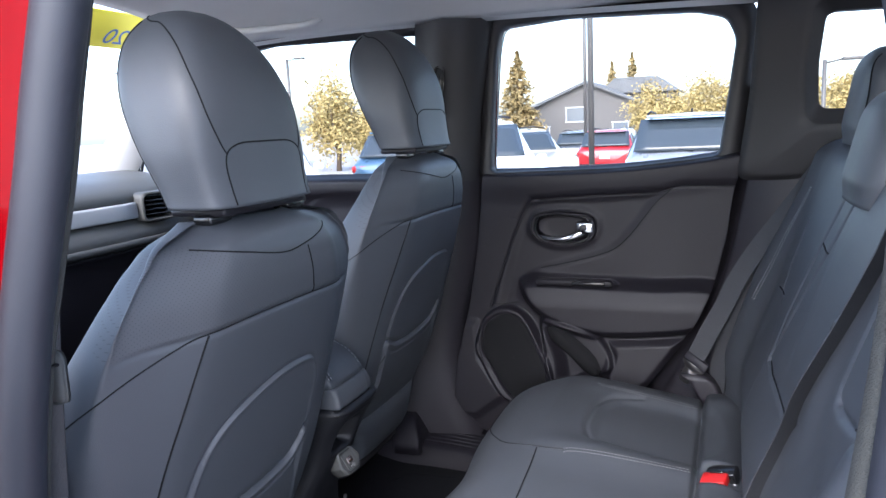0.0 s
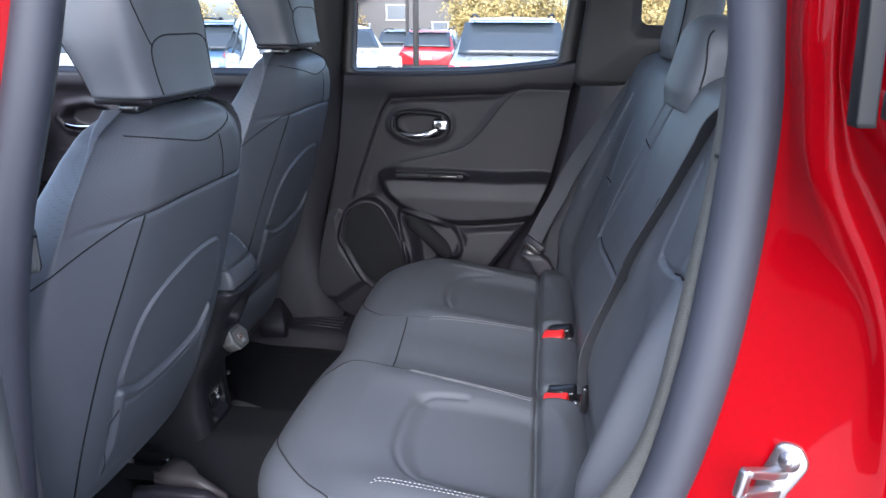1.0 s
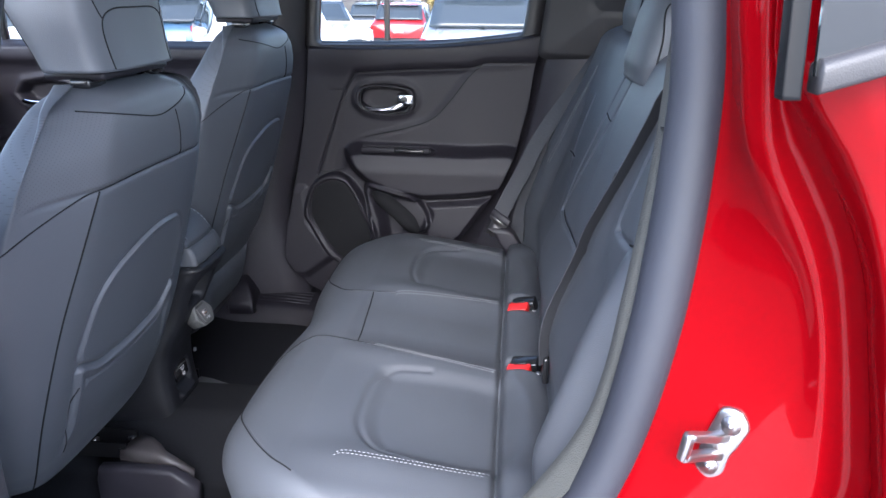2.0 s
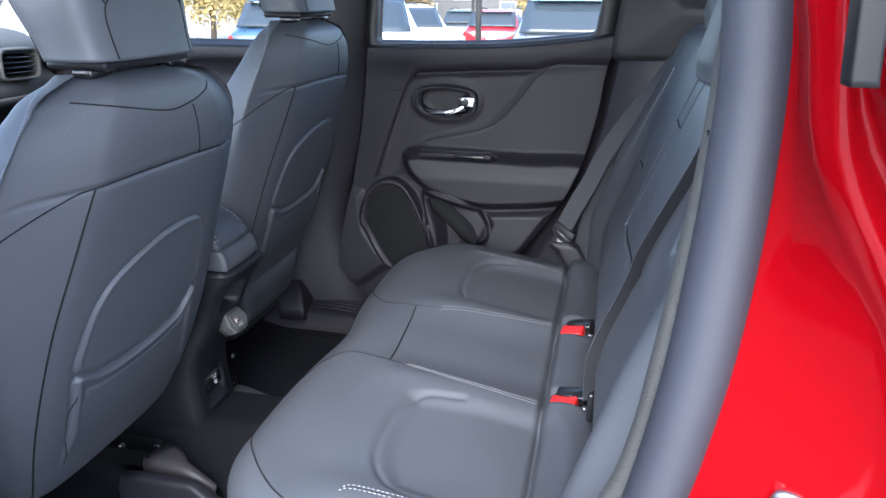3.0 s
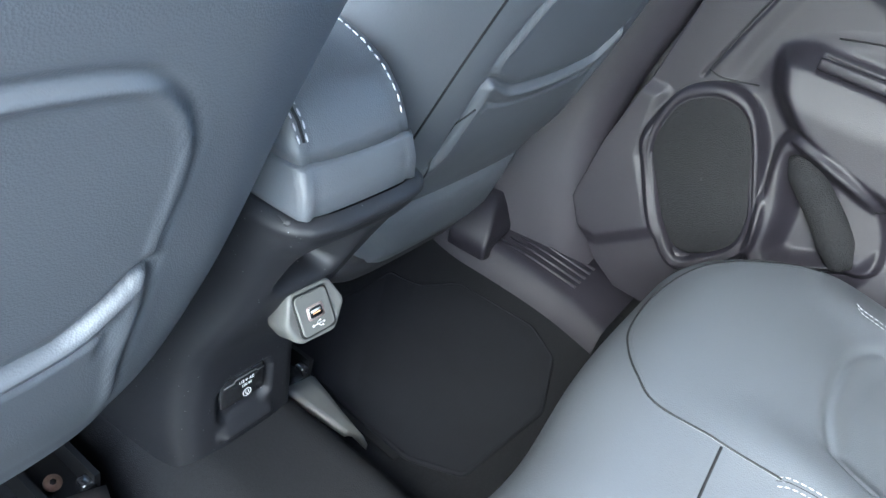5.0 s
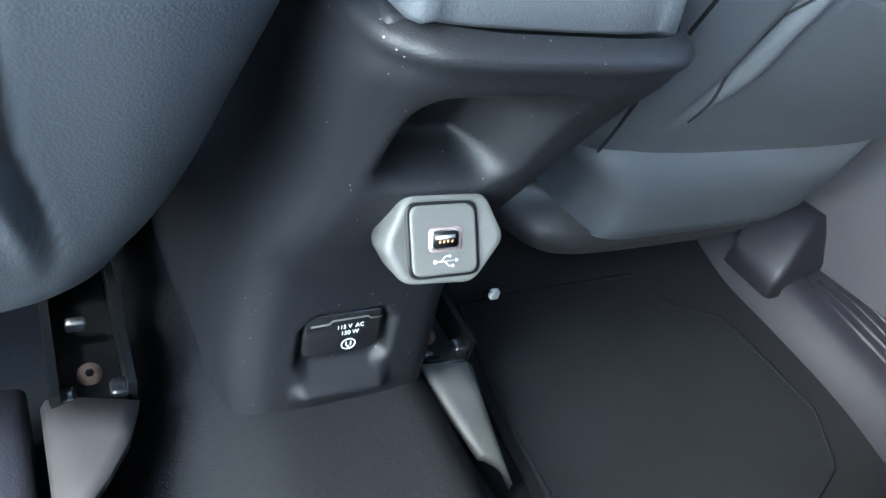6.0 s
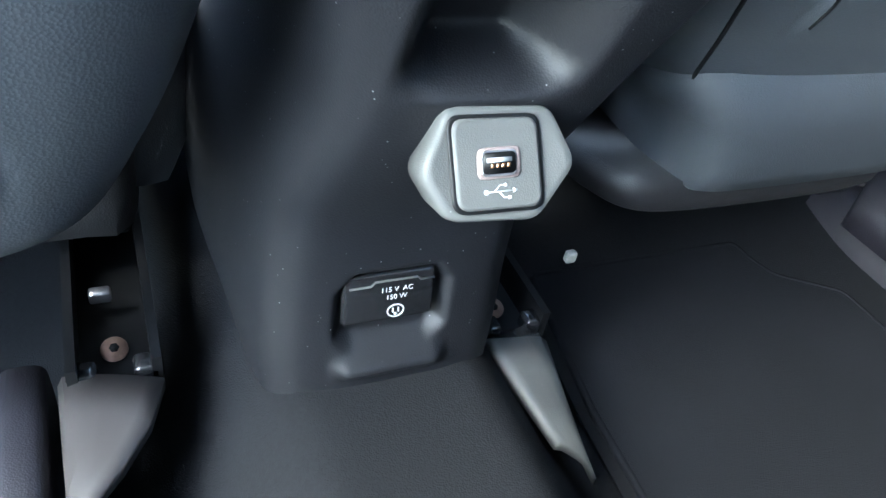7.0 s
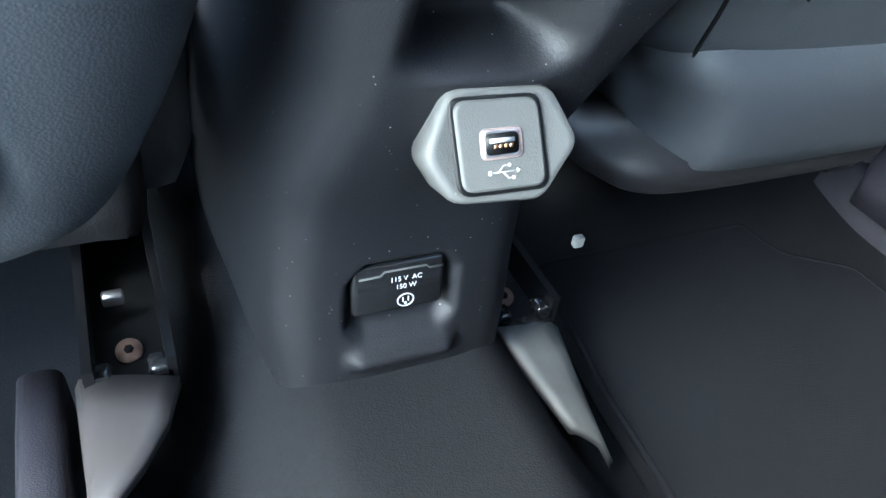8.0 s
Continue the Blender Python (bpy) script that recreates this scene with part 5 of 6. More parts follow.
keep(part("glove_box", slab(np.stack([np.stack([q[:, 0] - .05 * abs(v / .7) ** 3, np.full(len(q), v), q[:, 1]], -1) for q in [spline([(-.858, .952), (-.885, .935), (-.905, .90), (-.922, .80), (-.970, .65)], 16)] for v in np.linspace(-.62, .67, 24)]), (-.012, 0, 0)), PLASTIC, dash, "black glove box front"))
VM = Matrix.Translation((-.872, .515, 1.062)) @ Euler((0, 0, radians(-8))).to_matrix().to_4x4()
def vent_at(bm):
    bmesh.ops.transform(bm, matrix=VM, verts=bm.verts)
    return bm
vr = rounded_poly([(-.062, -.040), (.062, -.040), (.062, .040), (-.062, .040)], .022, 8)
vent = keep(part("vent_frame", vent_at(sheet(np.array([np.c_[np.full(len(vr), x), vr * k] for x, k in ((-.03, 1.06), (.012, 1.05), (.020, .98), (.016, .88), (-.03, .84))]), closed_v=True)), PLASTIC_GREY, dash, "grey vent surround"))
for k in range(5):
    keep(part("vane", vent_at(box((.03, .105, .0035), (-.004, 0, -.026 + .013 * k), .001, Euler((0, radians(-20), 0)).to_matrix().to_4x4())), GLOSS_BLACK, vent))
keep(part("vent_back", vent_at(box((.004, .11, .07), (-.028, 0, 0), 0)), GLOSS_BLACK, vent))

stick = empty("windscreen_sticker", (-1.05, .52, 1.5))
tagged(stick, "yellow price banner stuck inside top of windscreen", "sticker")
SP = np.array([[(-1.03, .34, 1.522), (-.94, .34, 1.610)], [(-1.03, .68, 1.522), (-.94, .68, 1.610)]])
keep(part("banner", slab(SP, (-.004, 0, .003)), YELLOW, stick, smooth=False))
bn = Matrix(((.0, .816, .577, 0), (-1, 0, 0, 0), (0, .577, -.816, 0), (0, 0, 0, 1)))
lettering("20", .085, Matrix.Translation((-1.008, .55, 1.532)) @ bn, stick, BLUE_INK)

grab = empty("grab_handle", (-.46, .60, 1.56))
tagged(grab, "pale grey grab handle folded against the headliner", "handle")
keep(part("bar", tube(spline([(-.60, .585, 1.545), (-.57, .565, 1.530), (-.46, .56, 1.526), (-.36, .565, 1.528), (-.33, .59, 1.545)], 30), .013, 10, flat=.7), HEADLINER, grab))
for x in (-.60, -.33):
    keep(part("mount", box((.05, .03, .03), (x, .60, 1.552), .01), HEADLINER, grab))

# ---------------------------------------------------------------- belts and buckles
def belt_right():
    b = empty("seat_belt", (.68, .62, .60))
    tagged(b, "black webbing seat belt hanging from rear pillar with steel tongue", "seat belt")
    path = spline([(.90, .655, 1.18), (.85, .640, 1.10), (.800, .632, 1.025), (.745, .628, .945), (.700, .630, .865), (.672, .632, .80), (.640, .634, .735), (.612, .636, .672)], 60)
    tw = np.linspace(0, 1, 60)
    across = np.stack([np.full(60, .75), -.55 + .25 * tw, np.full(60, .15)], -1)
    keep(part("webbing", ribbon(path, across, .046, .0014), WEBBING, b, smooth=False))
    path2 = spline([(.93, .665, 1.16), (.87, .655, 1.07), (.80, .650, .985), (.735, .652, .885), (.70, .655, .80), (.675, .655, .70), (.66, .65, .62), (.66, .645, .54)], 60)
    keep(part("webbing", ribbon(path2, (.8, -.5, .1), .044, .0014), WEBBING, b, smooth=False))
    M = Matrix.Translation((.600, .632, .640)) @ Euler((radians(-18), radians(28), radians(-25))).to_matrix().to_4x4()
    tg = loft([np.c_[rounded_poly([(-.014, -.035), (.014, -.035), (.016, .0), (.030, .008), (.030, .026), (-.030, .026), (-.030, .008), (-.016, .0)], .005), np.full(40, d)][:, [0, 2, 1]] for d in (-.0013, .0013)])
    bmesh.ops.transform(tg, matrix=M, verts=tg.verts)
    t = keep(part("tongue", tg, STEEL, b, "zinc-plated steel belt tongue"))
    s = box((.013, .004, .013), (0, 0, -.022), .002)
    bmesh.ops.transform(s, matrix=M, verts=s.verts)
    keep(part("tongue_slot", s, GLOSS_BLACK, t))
    k = box((.066, .012, .022), (0, 0, .024), .005)
    bmesh.ops.transform(k, matrix=M, verts=k.verts)
    keep(part("tongue_sleeve", k, PLASTIC, t))
    keep(part("anchor_boot", loft([np.c_[rounded_poly([(-.03, -.022), (.03, -.022), (.03, .022), (-.03, .022)], .012), np.full(20, z)] * (1, 1, 1) + np.array([.665 - .02 * i, .635, 0]) for i, z in enumerate((.54, .58, .615, .63))]), PLASTIC_B, b))
    return b


belt_right()
cb = empty("centre_seat_belt", on_back(.05, -.24))
tagged(cb, "black webbing centre seat belt lying down the backrest", "seat belt")
run = drape(BT, [on_back(h, y) for h, y in ((.66, -.388), (.60, -.352), (.55, -.324), (.50, -.308), (.45, -.290), (.38, -.260), (.30, -.222), (.23, -.208), (.17, -.222), (.10, -.235))], -BACKN, 12, .005)
keep(part("webbing", ribbon(spline(run, 50), (.62, .68, -.1), .044, .0014), WEBBING, cb, smooth=False))
keep(part("lower_anchor", box((.012, .03, .05), on_back(.085, -.232, -.012), .004), GLOSS_BLACK, cb))


def buckle(x, y, z):
    b = empty("seat_belt_buckle", (x, y, z - .03))
    tagged(b, "black seat belt buckle with red release button", "buckle", group="buckles on the bench")
    M = Matrix.Translation((x, y, z)) @ Euler((radians(14), radians(-12), radians(-16))).to_matrix().to_4x4()
    for nm, bm_, mt, lb in (("body", box((.056, .030, .030), (.004, .022, -.008), .004), GLOSS_BLACK, ""), ("release_button", box((.046, .030, .018), (-.002, -.006, .001), .003), BUCKLE_RED, "red plastic release button"), ("slot", box((.026, .006, .006), (.0, .008, .010), .002), GLOSS_BLACK, "")):
        bmesh.ops.transform(bm_, matrix=M, verts=bm_.verts)
        keep(part(nm, bm_, mt, b, lb))
    return b


buckle(.668, .180, .584)
buckle(.668, -.108, .580)

lt = empty("belt_tongue", (.03, -.60, .98))
tagged(lt, "pale grey front seat belt tongue hanging by the pillar", "belt tongue")
keep(part("tongue", box((.034, .010, .055), (.062, -.672, 1.025), .008), PLASTIC_GREY, lt))
keep(part("slot", box((.010, .012, .022), (.063, -.673, 1.033), .003), GLOSS_BLACK, lt))
keep(part("webbing", ribbon([(-.02, -.64, .45), (-.02, -.642, .75), (.01, -.645, 1.00), (.06, -.645, 1.40)], (1, .3, 0), .046, .0014), WEBBING, lt))

# ---------------------------------------------------------------- floor: mat, seat rails
MO = rounded_poly([(-.215, .213), (-.165, .209), (-.06, .193), (.045, .189), (.112, .222), (.128, .40), (.082, .520), (.020, .560), (-.125, .552), (-.165, .488), (-.195, .474), (-.215, .470)], .010, 6)
mat = empty("floor_mat", (0, .36, .31))
tagged(mat, "black felt floor mat on the rear footwell carpet", "floor mat")
def mat_z(q):
    return floor_height(q[:, 0], q[:, 1])
c = MO.mean(0)
rings = [np.c_[c + (MO - c) * k, mat_z(c + (MO - c) * k) + dz] for k, dz in ((1.0, -.004), (1.0, .006), (.990, .008))]
keep(part("felt", loft(rings), MAT_FELT, mat, smooth=False))
keep(part("binding", tube(np.c_[MO, mat_z(MO) + .005], .0040, 6, closed=True), MAT_FELT, mat))

# dark ribbon laid on the carpet as the shade along the mat's edge
keep(part("mat_edge_shade", ribbon(spline([(-.175, .200, .309), (-.071, .1865, .308), (-.014, .1825, .308), (.036, .180, .308)], 30), (0, 1, 0), .011, .003), SEAM_DARK, floor, smooth=False))


def rail(x, y, z, cover, label, paint=BRACKET, note="brown-grey painted steel rail cover"):
    r = empty("seat_rail", (x, y, z))
    tagged(r, label, "seat rail", group="seat rails on the floor")
    U = np.array([(-.027, .012), (-.027, -.021), (.027, -.021), (.027, .012), (.021, .012), (.021, -.015), (-.021, -.015), (-.021, .012)])
    keep(part("channel", loft([np.c_[np.full(8, xx), U + (y, z)] for xx in (x - .30, x + .038)]), IRON, r, smooth=False))
    keep(part("end_clip", join(box((.016, .018, .016), (x + .030, y - .019, z - .004), .004), box((.016, .018, .016), (x + .030, y + .019, z - .004), .004), box((.012, .050, .010), (x + .034, y, z - .014), .003)), GLOSS_BLACK, r))
    lean = Euler((0, radians(20), 0)).to_matrix().to_4x4()
    screw = keep(part("screw", cylinder(.0085, .005, (x + .004, y, z - .012), lean, 20, .001), SCREW, r, "rusty brown screw head"))
    keep(part("drive_recess", cylinder(.0032, .0016, (x + .0048, y, z - .0094), lean, 6), SEAM_DARK, screw))
    keep(part("metal_tab", box((.008, .014, .010), (x - .034, y - .005, z + .002), .002), STEEL, r))
    keep(part("upper_rail", box((.20, .040, .034), (x - .200, y, z + .014), .004), IRON, r))
    rows = [spline(c_, 10) + (0, 0, .010) for c_ in cover]
    P_ = np.array(rows)
    keep(part("rail_cover", slab(P_, (0, 0, -.010)), paint, r, note))
    return r


rail(-.147, -.157, .400, [[(-.118, -.190, .36), (-.118, -.188, .388), (-.110, -.160, .393), (-.100, -.130, .393)], [(-.088, -.190, .35), (-.088, -.188, .385), (-.084, -.165, .391), (-.070, -.141, .392)],
                         [(-.064, -.190, .34), (-.064, -.188, .383), (-.060, -.172, .387), (-.046, -.158, .389)], [(-.041, -.190, .33), (-.041, -.188, .382), (-.038, -.181, .384), (-.032, -.172, .386)], [(.03, -.190, .31), (.03, -.189, .350), (.03, -.186, .352), (.03, -.183, .354)]],
     "black steel seat rail end with painted cover on carpet")
# this cover's paler material puts the light falling on it into its colour
rail(-.130, .114, .395, [[(-.086, .086, .388), (-.085, .110, .385), (-.084, .134, .381), (-.084, .141, .370), (-.084, .150, .33)], [(-.055, .090, .386), (-.055, .108, .383), (-.055, .128, .379), (-.055, .137, .367), (-.053, .149, .33)],
                        [(-.025, .095, .384), (-.025, .105, .381), (-.025, .118, .377), (-.024, .131, .365), (-.022, .147, .33)], [(.002, .100, .381), (.002, .104, .379), (.003, .109, .376), (.008, .126, .361), (.010, .144, .33)]],
     "black steel seat rail end with pale cover beside mat", PLASTIC_GREY, "rail cover in a paler grey that stands for the light on it")
cc = empty("cable_channel", (-.05, -.212, .305))
keep(part("cover", loft([np.c_[np.full(20, x), rounded_poly([(-.226, .30), (-.198, .30), (-.198, z), (-.226, z)], .011)] for x, z in ((-.150, .36), (-.146, .383), (-.10, .386), (0, .384), (.05, .35))]), PLASTIC_B, cc))
keep(part("end_cap", box((.006, .024, .05), (-.150, -.212, .335), .002), PILLAR, cc))
tagged(cc, "dark plastic cable channel on carpet beside seat rail", "cable cover")
keep(part("clip", box((.006, .008, .009), (-.10, .147, .455), .0015), CLIP_GREY, seat_r, "small pale plastic clip"))
for yy in (-.56, .56):
    o = empty("seat_rail", (-.15, yy, .40))
    tagged(o, "black steel outer seat rail under front seat", "seat rail", group="seat rails on the floor")
    keep(part("channel", box((.36, .05, .030), (-.38, yy, .40), .004), GLOSS_BLACK, o))
    keep(part("foot", box((.04, .05, .10), (-.36, yy, .348), .006), GLOSS_BLACK, o))


# ---------------------------------------------------------------- left front door, rear glass, lower body and wheels
fl = empty("front_door", (-.5, -.80, .60))
tagged(fl, "closed red driver's door with black inner trim", "car door")
keep(part("door_trim", slab(np.stack(np.meshgrid(np.linspace(-1.28, -.12, 12), [-.755], np.linspace(.34, 1.10, 8), indexing="ij"), -1)[:, 0], (0, -.03, 0)), PLASTIC, fl))
keep(part("door_skin", slab(np.stack([np.stack([np.full(9, x), -.865 + .03 * np.linspace(-1, 1, 9) ** 2, np.linspace(.27, 1.11, 9)], -1) for x in np.linspace(-1.30, -.10, 14)]), (0, .02, 0)), RED, fl))
keep(part("window_frame", tube(spline([(-.12, -.80, 1.10), (-.06, -.79, 1.40), (-.10, -.77, 1.50), (-.50, -.76, 1.53), (-.90, -.77, 1.47), (-1.15, -.79, 1.28), (-1.27, -.80, 1.10)], 60), .018, 8), DARK_GLASS_TRIM, fl))
rear_glass = part("tailgate_window", slab(np.array([[(1.56, -.70, 1.14), (1.46, -.62, 1.56)], [(1.56, .74, 1.14), (1.46, .66, 1.56)]]), (.006, 0, 0)), GLASS, smooth=False)
rear_glass.visible_shadow = False
tagged(rear_glass, "tinted glass of the tailgate", "window", kind="structure")
for s, y0, who in ((-1, -.845, body), (1, .865, side)):
    low = [np.stack([xx, np.full(60, y0 + s * dy), np.maximum(z, np.where(np.abs(np.abs(xx - .02) - 1.27) < .37, .02 + np.sqrt(np.clip(.37**2 - (np.abs(xx - .02) - 1.27) ** 2, 0, 1)), -9))], -1) for xx in [np.linspace(-1.66, 1.62, 60)] for z, dy in ((.30, .02), (.18, .03), (.04, .025), (-.10, 0), (-.12, -.05))]
    keep(part("lower_skin", sheet(np.array(low)), RED, who))
for wx in (-1.25, 1.29):
    for wy in (-.76, .78):
        w = empty("wheel", (wx, wy, -.33))
        tagged(w, "black rubber tyre on silver alloy rim", "wheel", group="wheels of the red car")
        q = Euler((radians(90), 0, 0)).to_matrix().to_4x4()
        keep(part("tyre", cylinder(.335, .20, (wx, wy, .005), q, 40, .035), RUBBER, w))
        keep(part("rim", cylinder(.21, .21, (wx, wy, .005), q, 32, .01), STEEL, w))

# bonnet and nose that close the car ahead of the dashboard
nose_rows = []
for x, top, half in ((-1.50, 1.10, .80), (-1.60, 1.09, .82), (-1.85, 1.05, .82), (-2.10, .98, .80), (-2.22, .90, .77), (-2.28, .78, .75), (-2.30, .50, .75), (-2.28, .10, .74), (-2.20, -.08, .70)):
    e = np.linspace(-1, 1, 24)
    nose_rows.append(np.stack([np.full(24, x) + .06 * e**4, .02 + half * e, top - .05 * e**4], -1))
bonnet = part("bonnet", slab(np.array(nose_rows), (0.012, 0, -0.012)), RED)
tagged(bonnet, "glossy red painted bonnet and nose of the car", "car body", kind="structure")
for s, y0 in ((-1, -.80), (1, .84)):
    q = np.array([[(x, y0, z0), (x, y0 + s * .02, (z0 + z1) / 2), (x, y0, z1)] for x, z0, z1 in ((-1.30, .25, 1.10), (-1.62, .42, 1.06), (-1.70, .02, 1.04), (-1.95, .0, .98), (-2.20, .05, .84))])
    fender = part("front_fender", slab(q, (0, -s * .02, 0)), RED)
    tagged(fender, "red painted front wing beside the bonnet", "car body", kind="structure")


# ---------------------------------------------------------------- car park outside
def lot_z(x, y):
    return GROUND - 0.030 * np.clip(np.asarray(y, float) - 9, 0, 19)


PAINTS = {k: material(k + "_car_paint", c, 0.3, metal=m, coat=1.0, vary=0.03) for k, c, m in (
    ("silver_blue", (0.27, 0.30, 0.35), .3), ("bright_red", (0.34, 0.012, 0.016), 0), ("white", (0.75, 0.75, 0.74), 0), ("champagne", (0.50, 0.46, 0.38), .3),
    ("dark_grey", (0.05, 0.055, 0.06), .2), ("steel_blue", (0.06, 0.12, 0.20), .3))}
CAR_GLASS = material("tinted_car_glass", (0.035, 0.045, 0.055), 0.08, vary=0.02, rough_vary=0.01)
TYRE = material("tyre_rubber", (0.02, 0.02, 0.02), 0.8)
TAIL_RED = material("red_lamp_lens", (0.35, 0.02, 0.02), 0.15)
LAMP_CLEAR = material("clear_lamp_lens", (0.6, 0.6, 0.6), 0.1)
PLATE = material("pale_plate", (0.6, 0.6, 0.6), 0.5)
ALLOY = material("alloy_rim", (0.5, 0.5, 0.52), 0.3, metal=0.8)

SX = [-2.25, -2.20, -2.05, -1.72, -1.2, -.3, .45, 1.12, 1.6, 2.05, 2.20, 2.27]
S_LOW = [.52, .36, .28, .26, .25, .25, .25, .25, .26, .28, .36, .50]
S_BELT = [.98, 1.03, 1.05, 1.06, 1.05, 1.03, 1.02, 1.01, .98, .92, .84, .72]
S_TOP = [1.00, 1.08, 1.18, 1.60, 1.675, 1.69, 1.64, 1.08, 1.02, .96, .87, .74]
S_W = [.80, .87, .90, .915, .92, .92, .92, .915, .90, .86, .78, .68]
S_RW = [.76, .80, .78, .68, .68, .69, .68, .82, .82, .78, .70, .60]


def suv_ring(x):
    lo, be, to, w, r = (float(np.interp(x, SX, s)) for s in (S_LOW, S_BELT, S_TOP, S_W, S_RW))
    half = [(0, lo), (w * .9, lo), (w, lo + .22), (w, be - .18), (w * .975, be), (r + .02, to - .10 * min(1, (to - be) * 4)), (r * .9, to - .02), (0, to)]
    q = half + [(-a, b) for a, b in half[-2:0:-1]]
    return np.array([(x, a, b) for a, b in q])


def suv_side(x, t, s, out=.008):
    """A point on the side glass: t from 0 at the belt to 1 at the roof, s the side."""
    be, to, w, r = (float(np.interp(x, SX, v)) for v in (S_BELT, S_TOP, S_W, S_RW))
    a, b = np.array((w * .975, be)), np.array((r + .02, to - .10))
    q = a + (b - a) * t
    return (x, s * (q[0] + out), q[1])


def suv(x, y, heading, paint, label):
    c = empty("parked_suv", (0, 0, 0))
    tagged(c, label, "car", group="parked cars")
    xs = np.unique(np.r_[np.linspace(-2.25, 2.27, 46), SX])
    part("body", loft([suv_ring(v) for v in xs]), PAINTS[paint], c)
    for s in (-1, 1):
        for a, b in ((-1.95, -1.45), (-1.38, -.42), (-.34, .78)):
            top = lambda v: .92 * min(1, max(.05, (np.interp(v, SX, S_TOP) - np.interp(v, SX, S_BELT) - .14) / .4))
            P = np.array([[suv_side(v, t * top(v) + .06, s) for t in np.linspace(0, 1, 4)] for v in np.linspace(a, b, 8)])
            part("side_window", slab(P, (0, s * .004, 0)), CAR_GLASS, c)
        part("door_mirror", box((.12, .16, .12), (.72, s * 1.0, 1.06), .04), PAINTS[paint], c)
        part("roof_rail", tube([(-1.6, s * .60, 1.68), (-.6, s * .62, 1.72), (.35, s * .60, 1.69)], .018, 6), PLASTIC, c)
        part("tail_light", box((.24, .40, .15), (-2.125, s * .70, .955), .05), TAIL_RED, c)
        part("headlight", box((.30, .34, .14), (2.04, s * .62, .78), .05), LAMP_CLEAR, c)
        for wx in (-1.36, 1.36):
            turn = Euler((radians(90), 0, 0)).to_matrix().to_4x4()
            w = part("wheel", cylinder(.35, .22, (wx, s * .82, .35), turn, 32, .05), TYRE, c)
            part("rim", join(cylinder(.23, .02, (wx, s * .935, .35), turn, 24, .005), cylinder(.05, .03, (wx, s * .938, .35), turn, 12)), ALLOY, w)
            part("arch", tube([(wx + .42 * math.cos(a), s * .915, .36 + .42 * math.sin(a)) for a in np.linspace(-.1, math.pi + .1, 20)], .03, 6), PLASTIC, c)
    P = np.array([[(float(np.interp(z, [1.05, 1.18, 1.60], [-2.215, -2.10, -1.735])), yy * (1 - .22 * (z - 1.07)), z) for z in np.linspace(1.17, 1.60, 8)] for yy in np.linspace(-.78, .78, 10)])
    part("rear_window", slab(P, (-.016, 0, .006)), CAR_GLASS, c)
    P = np.array([[(float(np.interp(z, [1.09, 1.62], [1.09, .50])), yy, z) for z in np.linspace(1.12, 1.58, 6)] for yy in np.linspace(-.66, .66, 8)])
    part("windscreen", slab(P, (.010, 0, .010)), CAR_GLASS, c)
    part("rear_spoiler", box((.22, 1.20, .04), (-1.80, 0, 1.645), .015), PAINTS[paint], c)
    part("rear_bumper", box((.16, 1.70, .26), (-2.22, 0, .50), .06), PLASTIC, c)
    part("front_grille", box((.06, .90, .16), (2.25, 0, .66), .02), GLOSS_BLACK, c)
    part("front_bumper", box((.14, 1.50, .20), (2.22, 0, .42), .06), PLASTIC, c)
    part("licence_plate", box((.012, .32, .16), (-2.262, 0, .86), .004), PLATE, c, "pale blank licence plate")
    part("rear_wiper", tube([(-2.12, -.02, 1.16), (-2.10, .14, 1.19), (-2.10, .30, 1.18)], .012, 5), GLOSS_BLACK, c)
    part("roof_fin", box((.14, .03, .06), (-1.5, 0, 1.71), .01), PLASTIC, c)
    c.matrix_basis = pose(x, y, float(lot_z(x, y)), 0, 0, heading)
    return c


suv(.10, 11.6, 92, "silver_blue", "silver-blue estate suv parked facing away on asphalt")
suv(-3.05, 24.9, 90, "bright_red", "bright red suv parked facing away in a row")
suv(-5.1, 30.5, 90, "dark_grey", "dark grey suv parked in the far row")
suv(-3.25, 10.2, -62, "white", "white suv parked with its nose towards the lot aisle")
suv(-4.78, 18.8, -55, "champagne", "champagne silver wagon parked behind a white suv")
suv(-6.4, 8.6, -50, "white", "white suv with headlights facing the aisle, parked on asphalt")
suv(-5.55, 14.1, 94, "steel_blue", "steel blue suv parked facing away on asphalt")
suv(-1.4, 26.5, 90, "white", "white suv in the far row beside a red one")

# lamp posts
POLE = material("galvanised_pole", (0.10, 0.095, 0.09), 0.5, metal=0.3, vary_size=0.4)


def lamp_post(x, y, h, r, label):
    p = empty("lamp_post", (x, y, float(lot_z(x, y))))
    tagged(p, label, "lamp post", group="lamp posts")
    part("shaft", cylinder(r, h, (0, 0, h / 2), None, 16), POLE, p)
    part("base", cylinder(r * 2.2, .5, (0, 0, .25), None, 20, .03), PLATE, p)
    part("arm", tube([(0, 0, h - .1), (.5, 0, h)], .03, 8), POLE, p)
    part("lamp_head", box((.6, .28, .10), (.75, 0, h), .03), POLE, p)


lamp_post(-1.72, 12.65, 7.5, .055, "grey steel lamp post standing in the car park")
lamp_post(-4.68, 28.4, 9.0, .07, "slim tall grey steel lamp post in far row")
lamp_post(3.2, 23.7, 3.4, .06, "grey lamp post with flat head beyond car park")
lamp_post(-21.5, 33.8, 6.0, .08, "pale distant lamp post beside trees")

# house beyond the lot
SIDING = material("grey_house_siding", (0.11, 0.105, 0.10), 0.8, vary=0.1, vary_size=1.0)
